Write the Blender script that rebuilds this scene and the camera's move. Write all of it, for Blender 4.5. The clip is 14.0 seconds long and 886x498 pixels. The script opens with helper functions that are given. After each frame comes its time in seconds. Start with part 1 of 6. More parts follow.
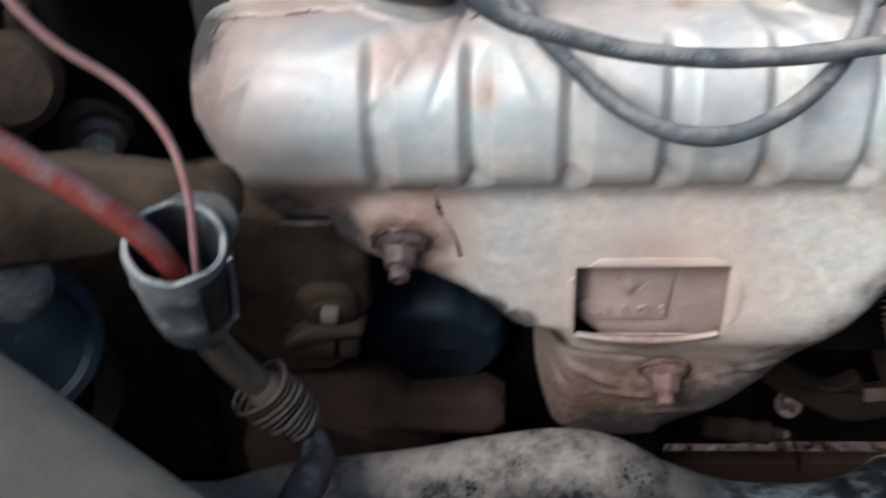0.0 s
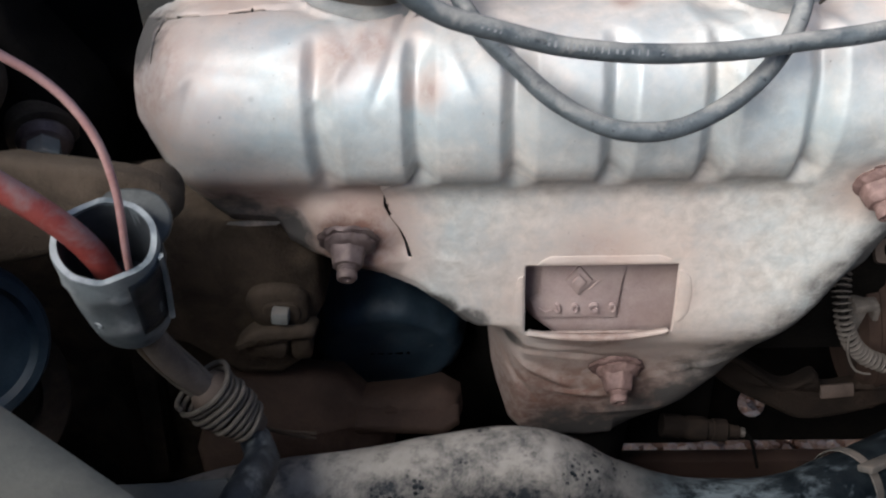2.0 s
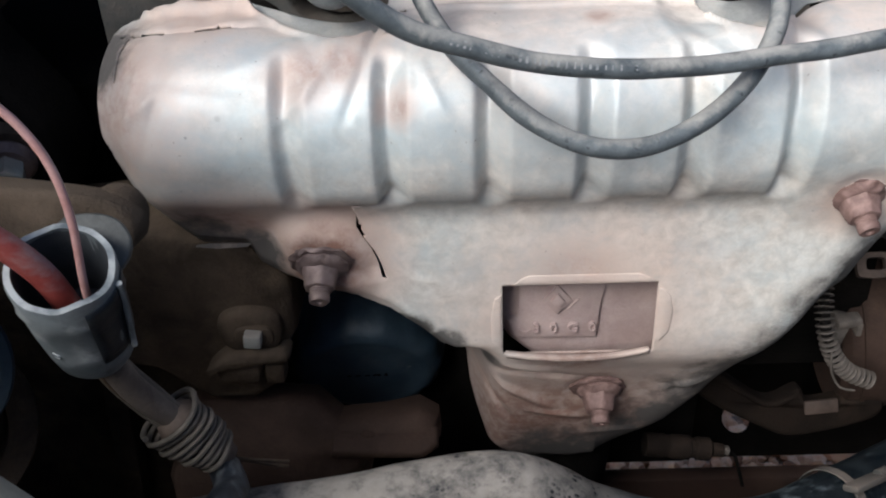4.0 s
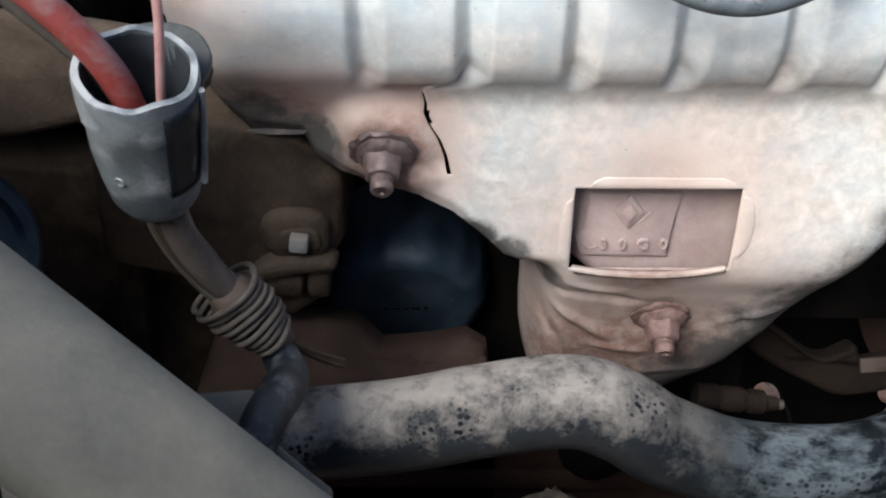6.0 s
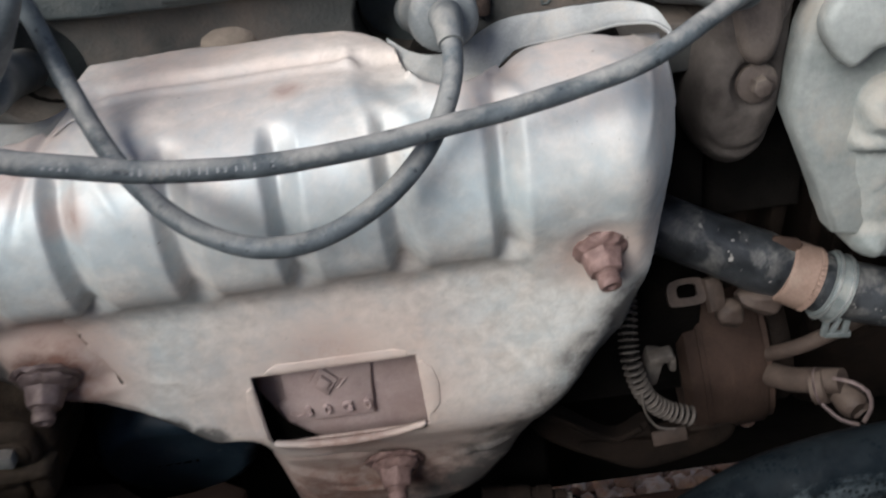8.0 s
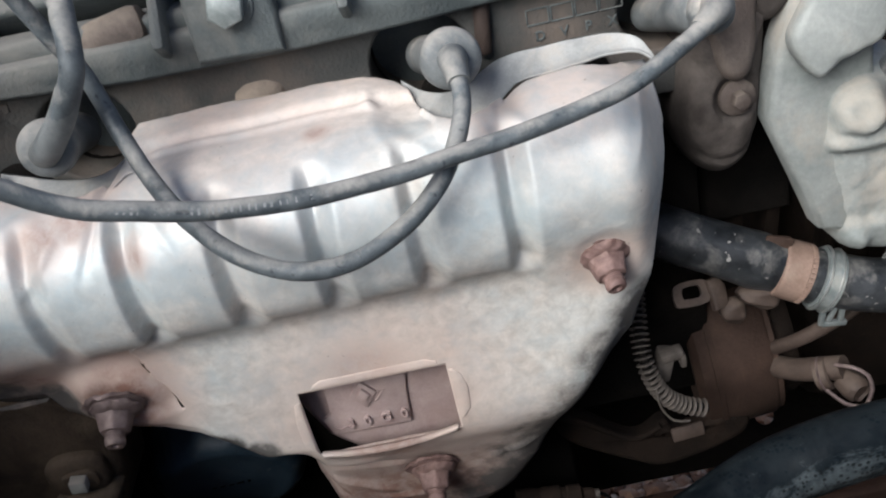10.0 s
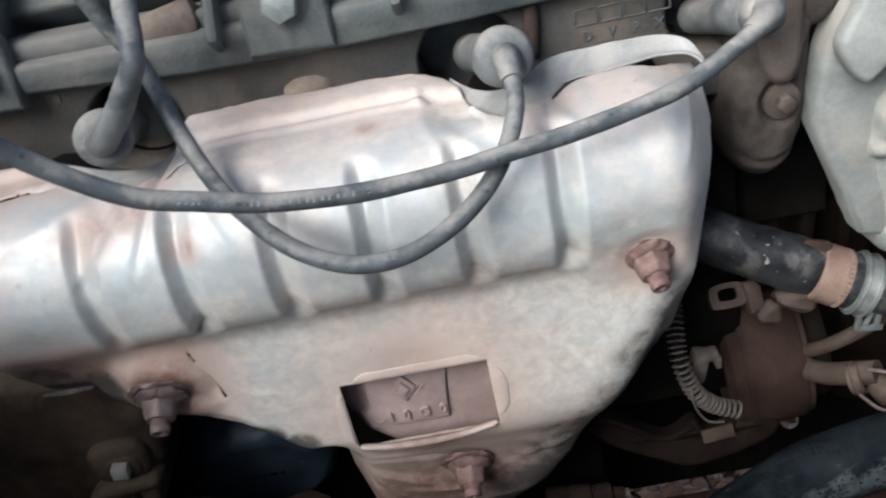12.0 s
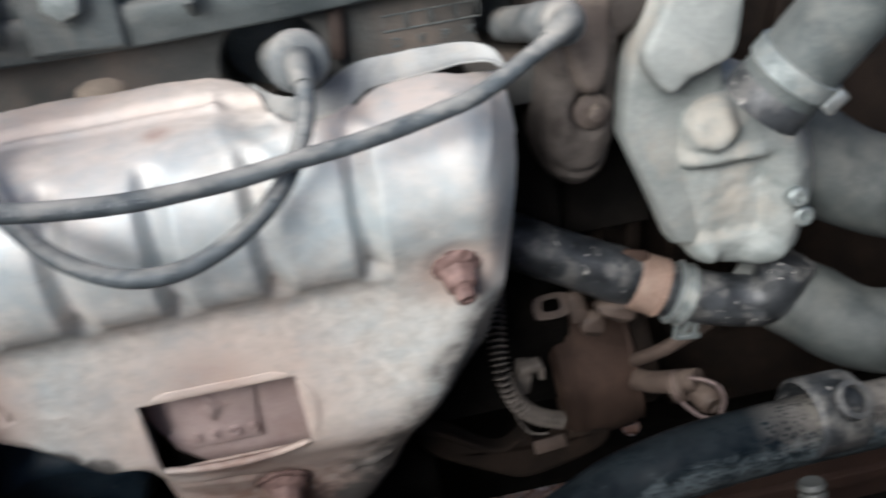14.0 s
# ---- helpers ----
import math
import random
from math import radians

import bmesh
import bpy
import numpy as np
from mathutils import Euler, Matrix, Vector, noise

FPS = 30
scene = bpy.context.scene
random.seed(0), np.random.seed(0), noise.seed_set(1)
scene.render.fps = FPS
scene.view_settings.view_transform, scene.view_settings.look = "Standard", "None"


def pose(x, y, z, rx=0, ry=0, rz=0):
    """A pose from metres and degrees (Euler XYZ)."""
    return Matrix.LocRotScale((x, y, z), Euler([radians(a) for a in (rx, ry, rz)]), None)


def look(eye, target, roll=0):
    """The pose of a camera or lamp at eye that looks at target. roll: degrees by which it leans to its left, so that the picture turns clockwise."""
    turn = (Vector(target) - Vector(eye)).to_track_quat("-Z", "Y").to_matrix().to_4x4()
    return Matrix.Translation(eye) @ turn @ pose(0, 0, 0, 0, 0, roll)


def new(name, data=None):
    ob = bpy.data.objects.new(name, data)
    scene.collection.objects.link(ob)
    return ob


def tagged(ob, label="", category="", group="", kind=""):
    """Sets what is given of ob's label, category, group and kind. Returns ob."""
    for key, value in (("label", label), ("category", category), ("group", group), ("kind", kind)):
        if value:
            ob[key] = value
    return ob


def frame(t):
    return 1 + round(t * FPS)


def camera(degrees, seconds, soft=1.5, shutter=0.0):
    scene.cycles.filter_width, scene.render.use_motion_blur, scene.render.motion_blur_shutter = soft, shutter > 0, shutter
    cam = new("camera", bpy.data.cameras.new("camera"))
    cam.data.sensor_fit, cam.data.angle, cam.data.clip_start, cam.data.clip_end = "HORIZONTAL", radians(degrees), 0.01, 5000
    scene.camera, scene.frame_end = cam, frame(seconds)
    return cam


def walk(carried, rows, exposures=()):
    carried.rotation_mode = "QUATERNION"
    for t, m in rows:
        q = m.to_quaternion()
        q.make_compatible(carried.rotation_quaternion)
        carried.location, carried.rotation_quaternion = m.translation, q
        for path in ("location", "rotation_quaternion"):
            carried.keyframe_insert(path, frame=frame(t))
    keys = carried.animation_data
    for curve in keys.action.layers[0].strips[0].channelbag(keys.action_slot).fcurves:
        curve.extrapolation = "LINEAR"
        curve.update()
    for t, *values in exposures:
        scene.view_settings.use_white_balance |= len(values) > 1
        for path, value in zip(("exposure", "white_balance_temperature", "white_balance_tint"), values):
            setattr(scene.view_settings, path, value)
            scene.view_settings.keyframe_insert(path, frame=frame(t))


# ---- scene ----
cam = camera(49.0, 14.0, soft=2.0, shutter=0.8)
PATH = [
    (0, (0.031, 0.001, 1.099), (-0.1005, 1.6419, -0.0368), -3.11),
    (0.1, (0.033, 0.0028, 1.0974), (-0.1275, 1.6306, -0.0543), -2.95),
    (0.2, (0.035, 0.0045, 1.0958), (-0.1195, 1.6302, -0.0599), -2.79),
    (0.3, (0.037, 0.0063, 1.0942), (-0.0964, 1.6324, -0.0633), -2.64),
    (0.4, (0.039, 0.008, 1.0926), (-0.0859, 1.6432, -0.0526), -2.48),
    (0.5, (0.041, 0.0098, 1.091), (-0.0603, 1.6624, -0.0309), -2.32),
    (0.6, (0.0425, 0.0091, 1.0905), (-0.0693, 1.6717, -0.0158), -2.32),
    (0.7, (0.044, 0.0083, 1.09), (-0.049, 1.686, 0.0042), -2.32),
    (0.8, (0.0456, 0.0076, 1.0894), (-0.0327, 1.6778, -0.0084), -2.31),
    (0.9, (0.0471, 0.0068, 1.0889), (-0.0223, 1.6655, -0.0266), -2.31),
    (1, (0.0486, 0.0061, 1.0884), (-0.0131, 1.6563, -0.0398), -2.31),
    (1.1, (0.0477, 0.0045, 1.0887), (-0.0071, 1.6598, -0.0326), -2.34),
    (1.2, (0.0468, 0.0028, 1.089), (-0.021, 1.657, -0.0333), -2.37),
    (1.3, (0.046, 0.0012, 1.0892), (-0.0268, 1.6543, -0.0342), -2.41),
    (1.4, (0.0451, -0.0005, 1.0895), (-0.0349, 1.6502, -0.037), -2.44),
    (1.5, (0.0442, -0.0021, 1.0898), (-0.042, 1.6428, -0.0446), -2.47),
    (2, (0.0461, 0.0, 1.095), (-0.0446, 1.6503, -0.0311), -2.78),
    (2.5, (0.0542, 0.0013, 1.0971), (-0.028, 1.6591, -0.0186), -3.41),
    (3, (0.0534, 0.0009, 1.098), (-0.0253, 1.6595, -0.0167), -3.54),
    (5.5, (0.0251, 0.0267, 1.0467), (-0.0059, 1.7082, -0.0358), -1.4),
    (5.6, (0.0217, 0.0227, 1.0419), (-0.019, 1.6971, -0.0514), -1.09),
    (5.7, (0.0183, 0.0187, 1.0371), (-0.0023, 1.6882, -0.0646), -0.78),
    (5.8, (0.015, 0.0148, 1.0324), (-0.0369, 1.684, -0.0695), -0.48),
    (5.9, (0.0116, 0.0108, 1.0276), (-0.0198, 1.6925, -0.0551), -0.17),
    (6, (0.0082, 0.0068, 1.0228), (-0.0011, 1.7089, -0.0274), 0.14),
    (6.1, (0.0153, 0.0091, 1.0314), (-0.0135, 1.7013, -0.0349), -0.6),
    (6.2, (0.0224, 0.0113, 1.04), (-0.018, 1.6972, -0.0373), -1.34),
    (6.3, (0.0295, 0.0136, 1.0486), (0.0376, 1.723, 0.0103), -2.07),
    (6.4, (0.0366, 0.0158, 1.0572), (0.0612, 1.7292, 0.0257), -2.81),
    (6.5, (0.0437, 0.0181, 1.0658), (0.0858, 1.7331, 0.0377), -3.55),
    (6.6, (0.056, 0.0255, 1.075), (0.0696, 1.7236, 0.018), -4.33),
    (6.7, (0.0684, 0.0329, 1.0842), (0.0635, 1.721, 0.0107), -5.11),
    (6.8, (0.0807, 0.0403, 1.0935), (0.04, 1.7236, 0.012), -5.9),
    (6.9, (0.0931, 0.0477, 1.1027), (0.0745, 1.7268, 0.0153), -6.68),
    (7, (0.1054, 0.0551, 1.1119), (0.1072, 1.7481, 0.047), -7.46),
    (7.5, (0.1519, 0.076, 1.1016), (0.1438, 1.7442, -0.0016), -7.65),
    (8, (0.169, 0.0557, 1.0963), (0.1135, 1.7151, -0.0187), -9.24),
    (10.5, (0.1671, 0.0136, 1.1195), (0.0911, 1.7172, 0.0745), -13.75),
    (11, (0.1605, 0.019, 1.1222), (0.0676, 1.7173, 0.0699), -13.4),
    (11.5, (0.1599, 0.0172, 1.1261), (0.0688, 1.7202, 0.0813), -13.45),
    (12, (0.1519, 0.0106, 1.1194), (0.0507, 1.7108, 0.0711), -12.73),
    (12.5, (0.1432, 0.0072, 1.122), (0.0306, 1.7128, 0.0835), -12.3),
    (13, (0.1434, 0.0134, 1.1254), (0.0826, 1.7163, 0.0783), -11.49),
    (13.5, (0.1579, 0.0124, 1.1173), (0.1629, 1.7087, 0.0578), -10.53),
    (14, (0.1884, 0.0198, 1.1062), (0.3206, 1.7053, 0.0378), -8.82),
]
walk(cam, [(t, look(eye, target, roll)) for t, eye, target, roll in PATH],
     exposures=[(0, 0.2), (3.2, 0.2), (5.5, 0.28), (5.7, 0.66), (6.0, 0.80), (6.2, 0.70), (6.5, 0.08), (7.0, -0.06), (7.5, -0.10), (8.0, -0.10), (10.5, 0.16), (14.0, 0.14)])


# ---- world and light ----
world = bpy.data.worlds.new("sky")
scene.world = world
world.use_nodes = True
wn = world.node_tree.nodes
wl = world.node_tree.links
sky = wn.new("ShaderNodeTexSky")
sky.sky_type = "NISHITA"
sky.sun_disc = False
sky.sun_elevation = radians(37)
sky.sun_rotation = radians(218)
sky.air_density = 0.6
sky.dust_density = 2.0
wl.new(sky.outputs[0], wn["Background"].inputs[0])
wn["Background"].inputs[1].default_value = 0.15

sun_data = bpy.data.lights.new("sun", "SUN")
sun_data.energy = 5.0
sun_data.angle = radians(40)
sun_data.color = (0.965, 0.985, 1.0)
sun = new("sun", sun_data)
sun.matrix_world = look((-1.32, -1.70, 1.65), (0, 0, 0))


# ---- materials ----
def ramp(nt, src, stops):
    r = nt.nodes.new("ShaderNodeValToRGB")
    e = r.color_ramp.elements
    while len(e) < len(stops):
        e.new(0.5)
    for el, (p, c) in zip(e, stops):
        el.position = p
        el.color = (*c, 1) if len(c) == 3 else c
    nt.links.new(src, r.inputs[0])
    return r.outputs[0]


def grey(v):
    return (v, v, v)


def noise_tex(nt, coord, scale, detail=6, rough=0.6, distort=0.0):
    n = nt.nodes.new("ShaderNodeTexNoise")
    n.inputs["Scale"].default_value = scale
    n.inputs["Detail"].default_value = detail
    n.inputs["Roughness"].default_value = rough
    n.inputs["Distortion"].default_value = distort
    nt.links.new(coord, n.inputs["Vector"])
    return n.outputs["Fac"]


def mix_rgb(nt, fac, a, b, mode="MIX"):
    m = nt.nodes.new("ShaderNodeMix")
    m.data_type = "RGBA"
    m.blend_type = mode
    for sock, v in ((m.inputs[0], fac), (m.inputs[6], a), (m.inputs[7], b)):
        if isinstance(v, (int, float)):
            sock.default_value = v
        elif isinstance(v, tuple):
            sock.default_value = (*v, 1)
        else:
            nt.links.new(v, sock)
    return m.outputs[2]


def mix_val(nt, fac, a, b):
    m = nt.nodes.new("ShaderNodeMix")
    for sock, v in ((m.inputs[0], fac), (m.inputs[2], a), (m.inputs[3], b)):
        if isinstance(v, (int, float)):
            sock.default_value = v
        else:
            nt.links.new(v, sock)
    return m.outputs[0]


def math_node(nt, op, a, b=0.0, clamp=False):
    m = nt.nodes.new("ShaderNodeMath")
    m.operation = op
    m.use_clamp = clamp
    for sock, v in ((m.inputs[0], a), (m.inputs[1], b)):
        if isinstance(v, (int, float)):
            sock.default_value = v
        else:
            nt.links.new(v, sock)
    return m.outputs[0]


def bump(nt, height, strength, distance):
    b = nt.nodes.new("ShaderNodeBump")
    b.inputs["Strength"].default_value = strength
    b.inputs["Distance"].default_value = distance
    nt.links.new(height, b.inputs["Height"])
    return b.outputs["Normal"]


def surface(name, a, b, dust=None, dust_at=(0.45, 0.65), dust_top=0.0, rough=(0.5, 0.75), metal=0.0,
            stain=45, grain=700, relief=0.0004, strength=0.5, spots=None, spec=0.5):
    """Two mottled tones a and b, a layer of dust over them and fine relief."""
    m = bpy.data.materials.new(name)
    m.use_nodes = True
    nt = m.node_tree
    bs = nt.nodes["Principled BSDF"]
    bs.inputs["Specular IOR Level"].default_value = spec
    co = nt.nodes.new("ShaderNodeTexCoord").outputs["Object"]
    big = noise_tex(nt, co, stain, 5, 0.6, 0.4)
    fine = noise_tex(nt, co, grain, 4, 0.6)
    col = mix_rgb(nt, ramp(nt, big, [(0.35, grey(0)), (0.65, grey(1))]), a, b)
    col = mix_rgb(nt, 0.35, col, ramp(nt, fine, [(0.3, grey(0.55)), (0.7, grey(1.0))]), "MULTIPLY")
    ro = mix_val(nt, big, rough[0], rough[1])
    me = metal
    if spots:
        sp = ramp(nt, noise_tex(nt, co, spots[1], 3, 0.5), [(spots[2], grey(0)), (spots[2] + 0.04, grey(1))])
        col = mix_rgb(nt, sp, col, spots[0])
    if dust:
        cover = noise_tex(nt, co, stain * 0.6, 8, 0.68, 0.3)
        if dust_top:
            g = nt.nodes.new("ShaderNodeNewGeometry")
            sep = nt.nodes.new("ShaderNodeSeparateXYZ")
            nt.links.new(g.outputs["Normal"], sep.inputs[0])
            cover = math_node(nt, "ADD", cover, math_node(nt, "MULTIPLY", sep.outputs[2], dust_top))
        mask = ramp(nt, cover, [(dust_at[0], grey(0)), (dust_at[1], grey(1))])
        col = mix_rgb(nt, mask, col, dust)
        ro = mix_val(nt, mask, ro, 0.9)
        if metal:
            me = mix_val(nt, mask, metal, 0.0)
    nt.links.new(col, bs.inputs["Base Color"])
    nt.links.new(ro, bs.inputs["Roughness"])
    if isinstance(me, (int, float)):
        bs.inputs["Metallic"].default_value = me
    else:
        nt.links.new(me, bs.inputs["Metallic"])
    if strength:
        h = math_node(nt, "ADD", fine, math_node(nt, "MULTIPLY", big, 1.5))
        nt.links.new(bump(nt, h, strength, relief), bs.inputs["Normal"])
    return m


DUST = (0.36, 0.29, 0.225)
DUST_GREY = (0.36, 0.34, 0.31)


def shield_material():
    """Aluminised sheet steel, hazed with tan dust and rust stains round its nuts and its cut-out."""
    m = bpy.data.materials.new("aluminised_steel")
    m.use_nodes = True
    nt = m.node_tree
    bs = nt.nodes["Principled BSDF"]
    co = nt.nodes.new("ShaderNodeTexCoord").outputs["Object"]
    big = noise_tex(nt, co, 28, 6, 0.62, 0.5)
    mid = noise_tex(nt, co, 140, 6, 0.65, 0.3)
    fine = noise_tex(nt, co, 900, 4, 0.6)
    metal_col = mix_rgb(nt, mid, (0.44, 0.525, 0.55), (0.60, 0.685, 0.705))
    # dust lies thicker on the flat apron below the barrel
    sep = nt.nodes.new("ShaderNodeSeparateXYZ")
    nt.links.new(co, sep.inputs[0])
    mr = nt.nodes.new("ShaderNodeMapRange")
    mr.inputs[1].default_value, mr.inputs[2].default_value = 0.905, 0.865
    mr.inputs[3].default_value, mr.inputs[4].default_value = 0.0, 0.32
    nt.links.new(sep.outputs[2], mr.inputs[0])
    back = nt.nodes.new("ShaderNodeMapRange")
    back.inputs[1].default_value, back.inputs[2].default_value = 0.385, 0.41
    back.inputs[3].default_value, back.inputs[4].default_value = 0.0, 0.30
    nt.links.new(sep.outputs[1], back.inputs[0])
    upper = math_node(nt, "MULTIPLY", back.outputs[0], math_node(nt, "GREATER_THAN", sep.outputs[2], 0.93))
    cover = math_node(nt, "ADD", math_node(nt, "ADD", big, mr.outputs[0]), upper)
    cover = math_node(nt, "ADD", cover, math_node(nt, "MULTIPLY", mid, 0.25))
    blot = noise_tex(nt, co, 60, 8, 0.7, 0.1)
    cover = math_node(nt, "ADD", cover, math_node(nt, "MULTIPLY", math_node(nt, "SUBTRACT", blot, 0.5), 0.9))
    mask = ramp(nt, cover, [(0.50, grey(0.15)), (1.02, grey(0.88))])
    dust_col = mix_rgb(nt, ramp(nt, mid, [(0.33, grey(0)), (0.67, grey(1))]), (0.50, 0.455, 0.405), (0.73, 0.69, 0.635))
    col = mix_rgb(nt, mask, metal_col, dust_col)
    rust = None
    for x, y, z, r, s in ((-0.018, 0.382, 0.838, 0.048, 1.0), (0.101, 0.386, 0.799, 0.085, 0.62), (-0.062, 0.392, 0.858, 0.050, 0.85), (0.140, 0.386, 0.800, 0.026, 0.5), (0.062, 0.386, 0.797, 0.022, 0.5), (0.101, 0.386, 0.825, 0.030, 0.5), (0.185, 0.40, 0.943, 0.040, 0.5), (-0.0195, 0.376, 0.834, 0.034, 1.0), (-0.100, 0.385, 0.925, 0.060, 0.75), (-0.075, 0.39, 0.862, 0.035, 0.5), (0.125, 0.420, 0.70, 0.095, 1.0), (0.105, 0.425, 0.69, 0.15, 1.0), (0.222, 0.39, 0.868, 0.030, 0.75), (0.235, 0.41, 0.925, 0.055, 0.4),
                          (0.10, 0.386, 0.775, 0.056, 0.85), (0.10, 0.386, 0.822, 0.052, 0.65), (0.085, 0.420, 0.705, 0.11, 0.95), (0.0215, 0.3715, 0.922, 0.0135, 0.75),
                          (0.107, 0.406, 0.944, 0.0135, 0.75), (0.08, 0.44, 0.95, 0.11, 0.42), (0.215, 0.415, 0.946, 0.07, 0.42), (-0.06, 0.42, 0.945, 0.06, 0.6), (0.008, 0.395, 0.948, 0.030, 0.6), (0.185, 0.39, 0.944, 0.022, 0.45),
                          (-0.0166, 0.376, 0.9395, 0.026, 0.8), (-0.0008, 0.380, 0.9407, 0.020, 0.8), (0.0215, 0.3710, 0.930, 0.011, 0.65)):
        d = nt.nodes.new("ShaderNodeVectorMath")
        d.operation = "DISTANCE"
        nt.links.new(co, d.inputs[0])
        d.inputs[1].default_value = (x, y, z)
        f = nt.nodes.new("ShaderNodeMapRange")
        f.inputs[1].default_value, f.inputs[2].default_value = r, r * 0.25
        f.inputs[3].default_value, f.inputs[4].default_value = 0.0, s
        nt.links.new(d.outputs["Value"], f.inputs[0])
        rust = f.outputs[0] if rust is None else math_node(nt, "MAXIMUM", rust, f.outputs[0])
    rust = math_node(nt, "MULTIPLY", rust, ramp(nt, mid, [(0.25, grey(0.6)), (0.6, grey(1))]), True)
    brown = mix_rgb(nt, fine, (0.20, 0.105, 0.080), (0.33, 0.190, 0.148))
    film = mix_rgb(nt, fine, (0.54, 0.325, 0.250), (0.63, 0.420, 0.340))
    col = mix_rgb(nt, rust, col, mix_rgb(nt, ramp(nt, rust, [(0.35, grey(0)), (0.9, grey(1))]), film, brown))
    # grey-blue and warm blotches in the haze
    tone = noise_tex(nt, co, 24, 5, 0.6, 0.2)
    col = mix_rgb(nt, 0.48, col, ramp(nt, tone, [(0.32, (0.82, 0.89, 0.92)), (0.5, (0.95, 0.95, 0.93)), (0.68, (1.0, 0.90, 0.83))]), "MULTIPLY")
    # sooty smudges along the edges, with the shade of the turned-back rims painted in
    soot_rim_shade = noise_tex(nt, co, 70, 7, 0.68)
    near = None
    for q, r in (((0.140, 0.42, 0.672), 0.060), ((0.165, 0.41, 0.695), 0.062), ((0.180, 0.40, 0.722), 0.060), ((0.196, 0.40, 0.745), 0.056), ((0.212, 0.40, 0.768), 0.050), ((0.226, 0.40, 0.794), 0.045), ((0.240, 0.40, 0.822), 0.036),
                 ((0.100, 0.43, 0.660), 0.055), ((-0.112, 0.41, 0.935), 0.034), ((-0.110, 0.41, 0.905), 0.028), ((-0.104, 0.40, 0.878), 0.026), ((-0.082, 0.40, 0.850), 0.040), ((-0.050, 0.40, 0.840), 0.024), ((0.052, 0.40, 0.768), 0.018), ((0.036, 0.39, 0.784), 0.016), ((0.022, 0.39, 0.796), 0.013)):
        d = nt.nodes.new("ShaderNodeVectorMath")
        d.operation = "DISTANCE"
        nt.links.new(co, d.inputs[0])
        d.inputs[1].default_value = q
        f = nt.nodes.new("ShaderNodeMapRange")
        f.inputs[1].default_value, f.inputs[2].default_value = r, 0.004
        nt.links.new(d.outputs["Value"], f.inputs[0])
        near = f.outputs[0] if near is None else math_node(nt, "MAXIMUM", near, f.outputs[0])
    sm = ramp(nt, math_node(nt, "ADD", soot_rim_shade, math_node(nt, "MULTIPLY", near, 0.62)), [(0.58, grey(0)), (0.92, grey(0.95))])
    sm = math_node(nt, "MULTIPLY", sm, ramp(nt, near, [(0.10, grey(0)), (0.42, grey(1))]))
    col = mix_rgb(nt, sm, col, (0.09, 0.085, 0.08))
    # a few dark specks on the barrel
    for q, r in (((-0.0514, 0.366, 0.922), 0.0030), ((-0.072, 0.376, 0.9365), 0.0020), ((-0.0618, 0.370, 0.933), 0.0010), ((-0.0654, 0.3655, 0.9141), 0.0012), ((0.065, 0.366, 0.905), 0.0010)):
        d = nt.nodes.new("ShaderNodeVectorMath")
        d.operation = "DISTANCE"
        nt.links.new(co, d.inputs[0])
        d.inputs[1].default_value = q
        f = nt.nodes.new("ShaderNodeMapRange")
        f.inputs[1].default_value, f.inputs[2].default_value = r, r * 0.6
        f.inputs[3].default_value, f.inputs[4].default_value = 0.0, 0.7
        nt.links.new(d.outputs["Value"], f.inputs[0])
        col = mix_rgb(nt, f.outputs[0], col, (0.13, 0.13, 0.13))
    pits = ramp(nt, noise_tex(nt, co, 420, 2, 0.5), [(0.74, grey(0)), (0.78, grey(0.7))])
    col = mix_rgb(nt, pits, col, (0.16, 0.12, 0.09))
    cov = math_node(nt, "MAXIMUM", mask, rust)
    nt.links.new(col, bs.inputs["Base Color"])
    nt.links.new(mix_val(nt, cov, 0.40, 0.05), bs.inputs["Metallic"])
    nt.links.new(mix_val(nt, cov, mix_val(nt, mid, 0.40, 0.52), 0.78), bs.inputs["Roughness"])
    h = math_node(nt, "ADD", math_node(nt, "MULTIPLY", mid, 2.0), math_node(nt, "MULTIPLY", fine, 0.5))
    nt.links.new(bump(nt, h, 0.32, 0.0004), bs.inputs["Normal"])
    return m


SHIELD = shield_material()
# dirt brown taken darker; the shade low in the bay is in it
DIRT_IN_SHADE = surface("shaded_dirt_crust", (0.01088, 0.00714, 0.0051), (0.02312, 0.01496, 0.01054), dust=(0.04216, 0.0272, 0.01904), dust_at=(0.55, 0.9), dust_top=0.1, rough=(0.75, 0.95), stain=45, grain=700, relief=0.001, strength=0.8, spec=0.2)
RED_DIRT = surface("red_brown_dirt_crust", (0.0303, 0.0193, 0.0149), (0.0523, 0.033, 0.0248), dust=(0.0715, 0.0484, 0.0358), dust_at=(0.5, 0.85), rough=(0.75, 0.95), stain=40, grain=700, relief=0.0008, strength=0.8)
STEEL_GREY = surface("grey_zinc_steel", (0.22, 0.25, 0.245), (0.34, 0.37, 0.36), dust=(0.34, 0.33, 0.29), dust_at=(0.52, 0.80), rough=(0.4, 0.6), metal=0.5, stain=120)
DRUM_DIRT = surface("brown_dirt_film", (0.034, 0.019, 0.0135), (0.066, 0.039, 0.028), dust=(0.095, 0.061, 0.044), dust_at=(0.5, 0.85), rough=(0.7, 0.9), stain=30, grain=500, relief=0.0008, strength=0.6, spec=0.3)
BRACKET_DUST = surface("tan_dust_on_casting", (0.070, 0.052, 0.043), (0.135, 0.108, 0.090), dust=(0.25, 0.205, 0.165), dust_at=(0.50, 0.80), dust_top=0.16, rough=(0.7, 0.9), stain=34, grain=600, relief=0.0008, strength=0.6)
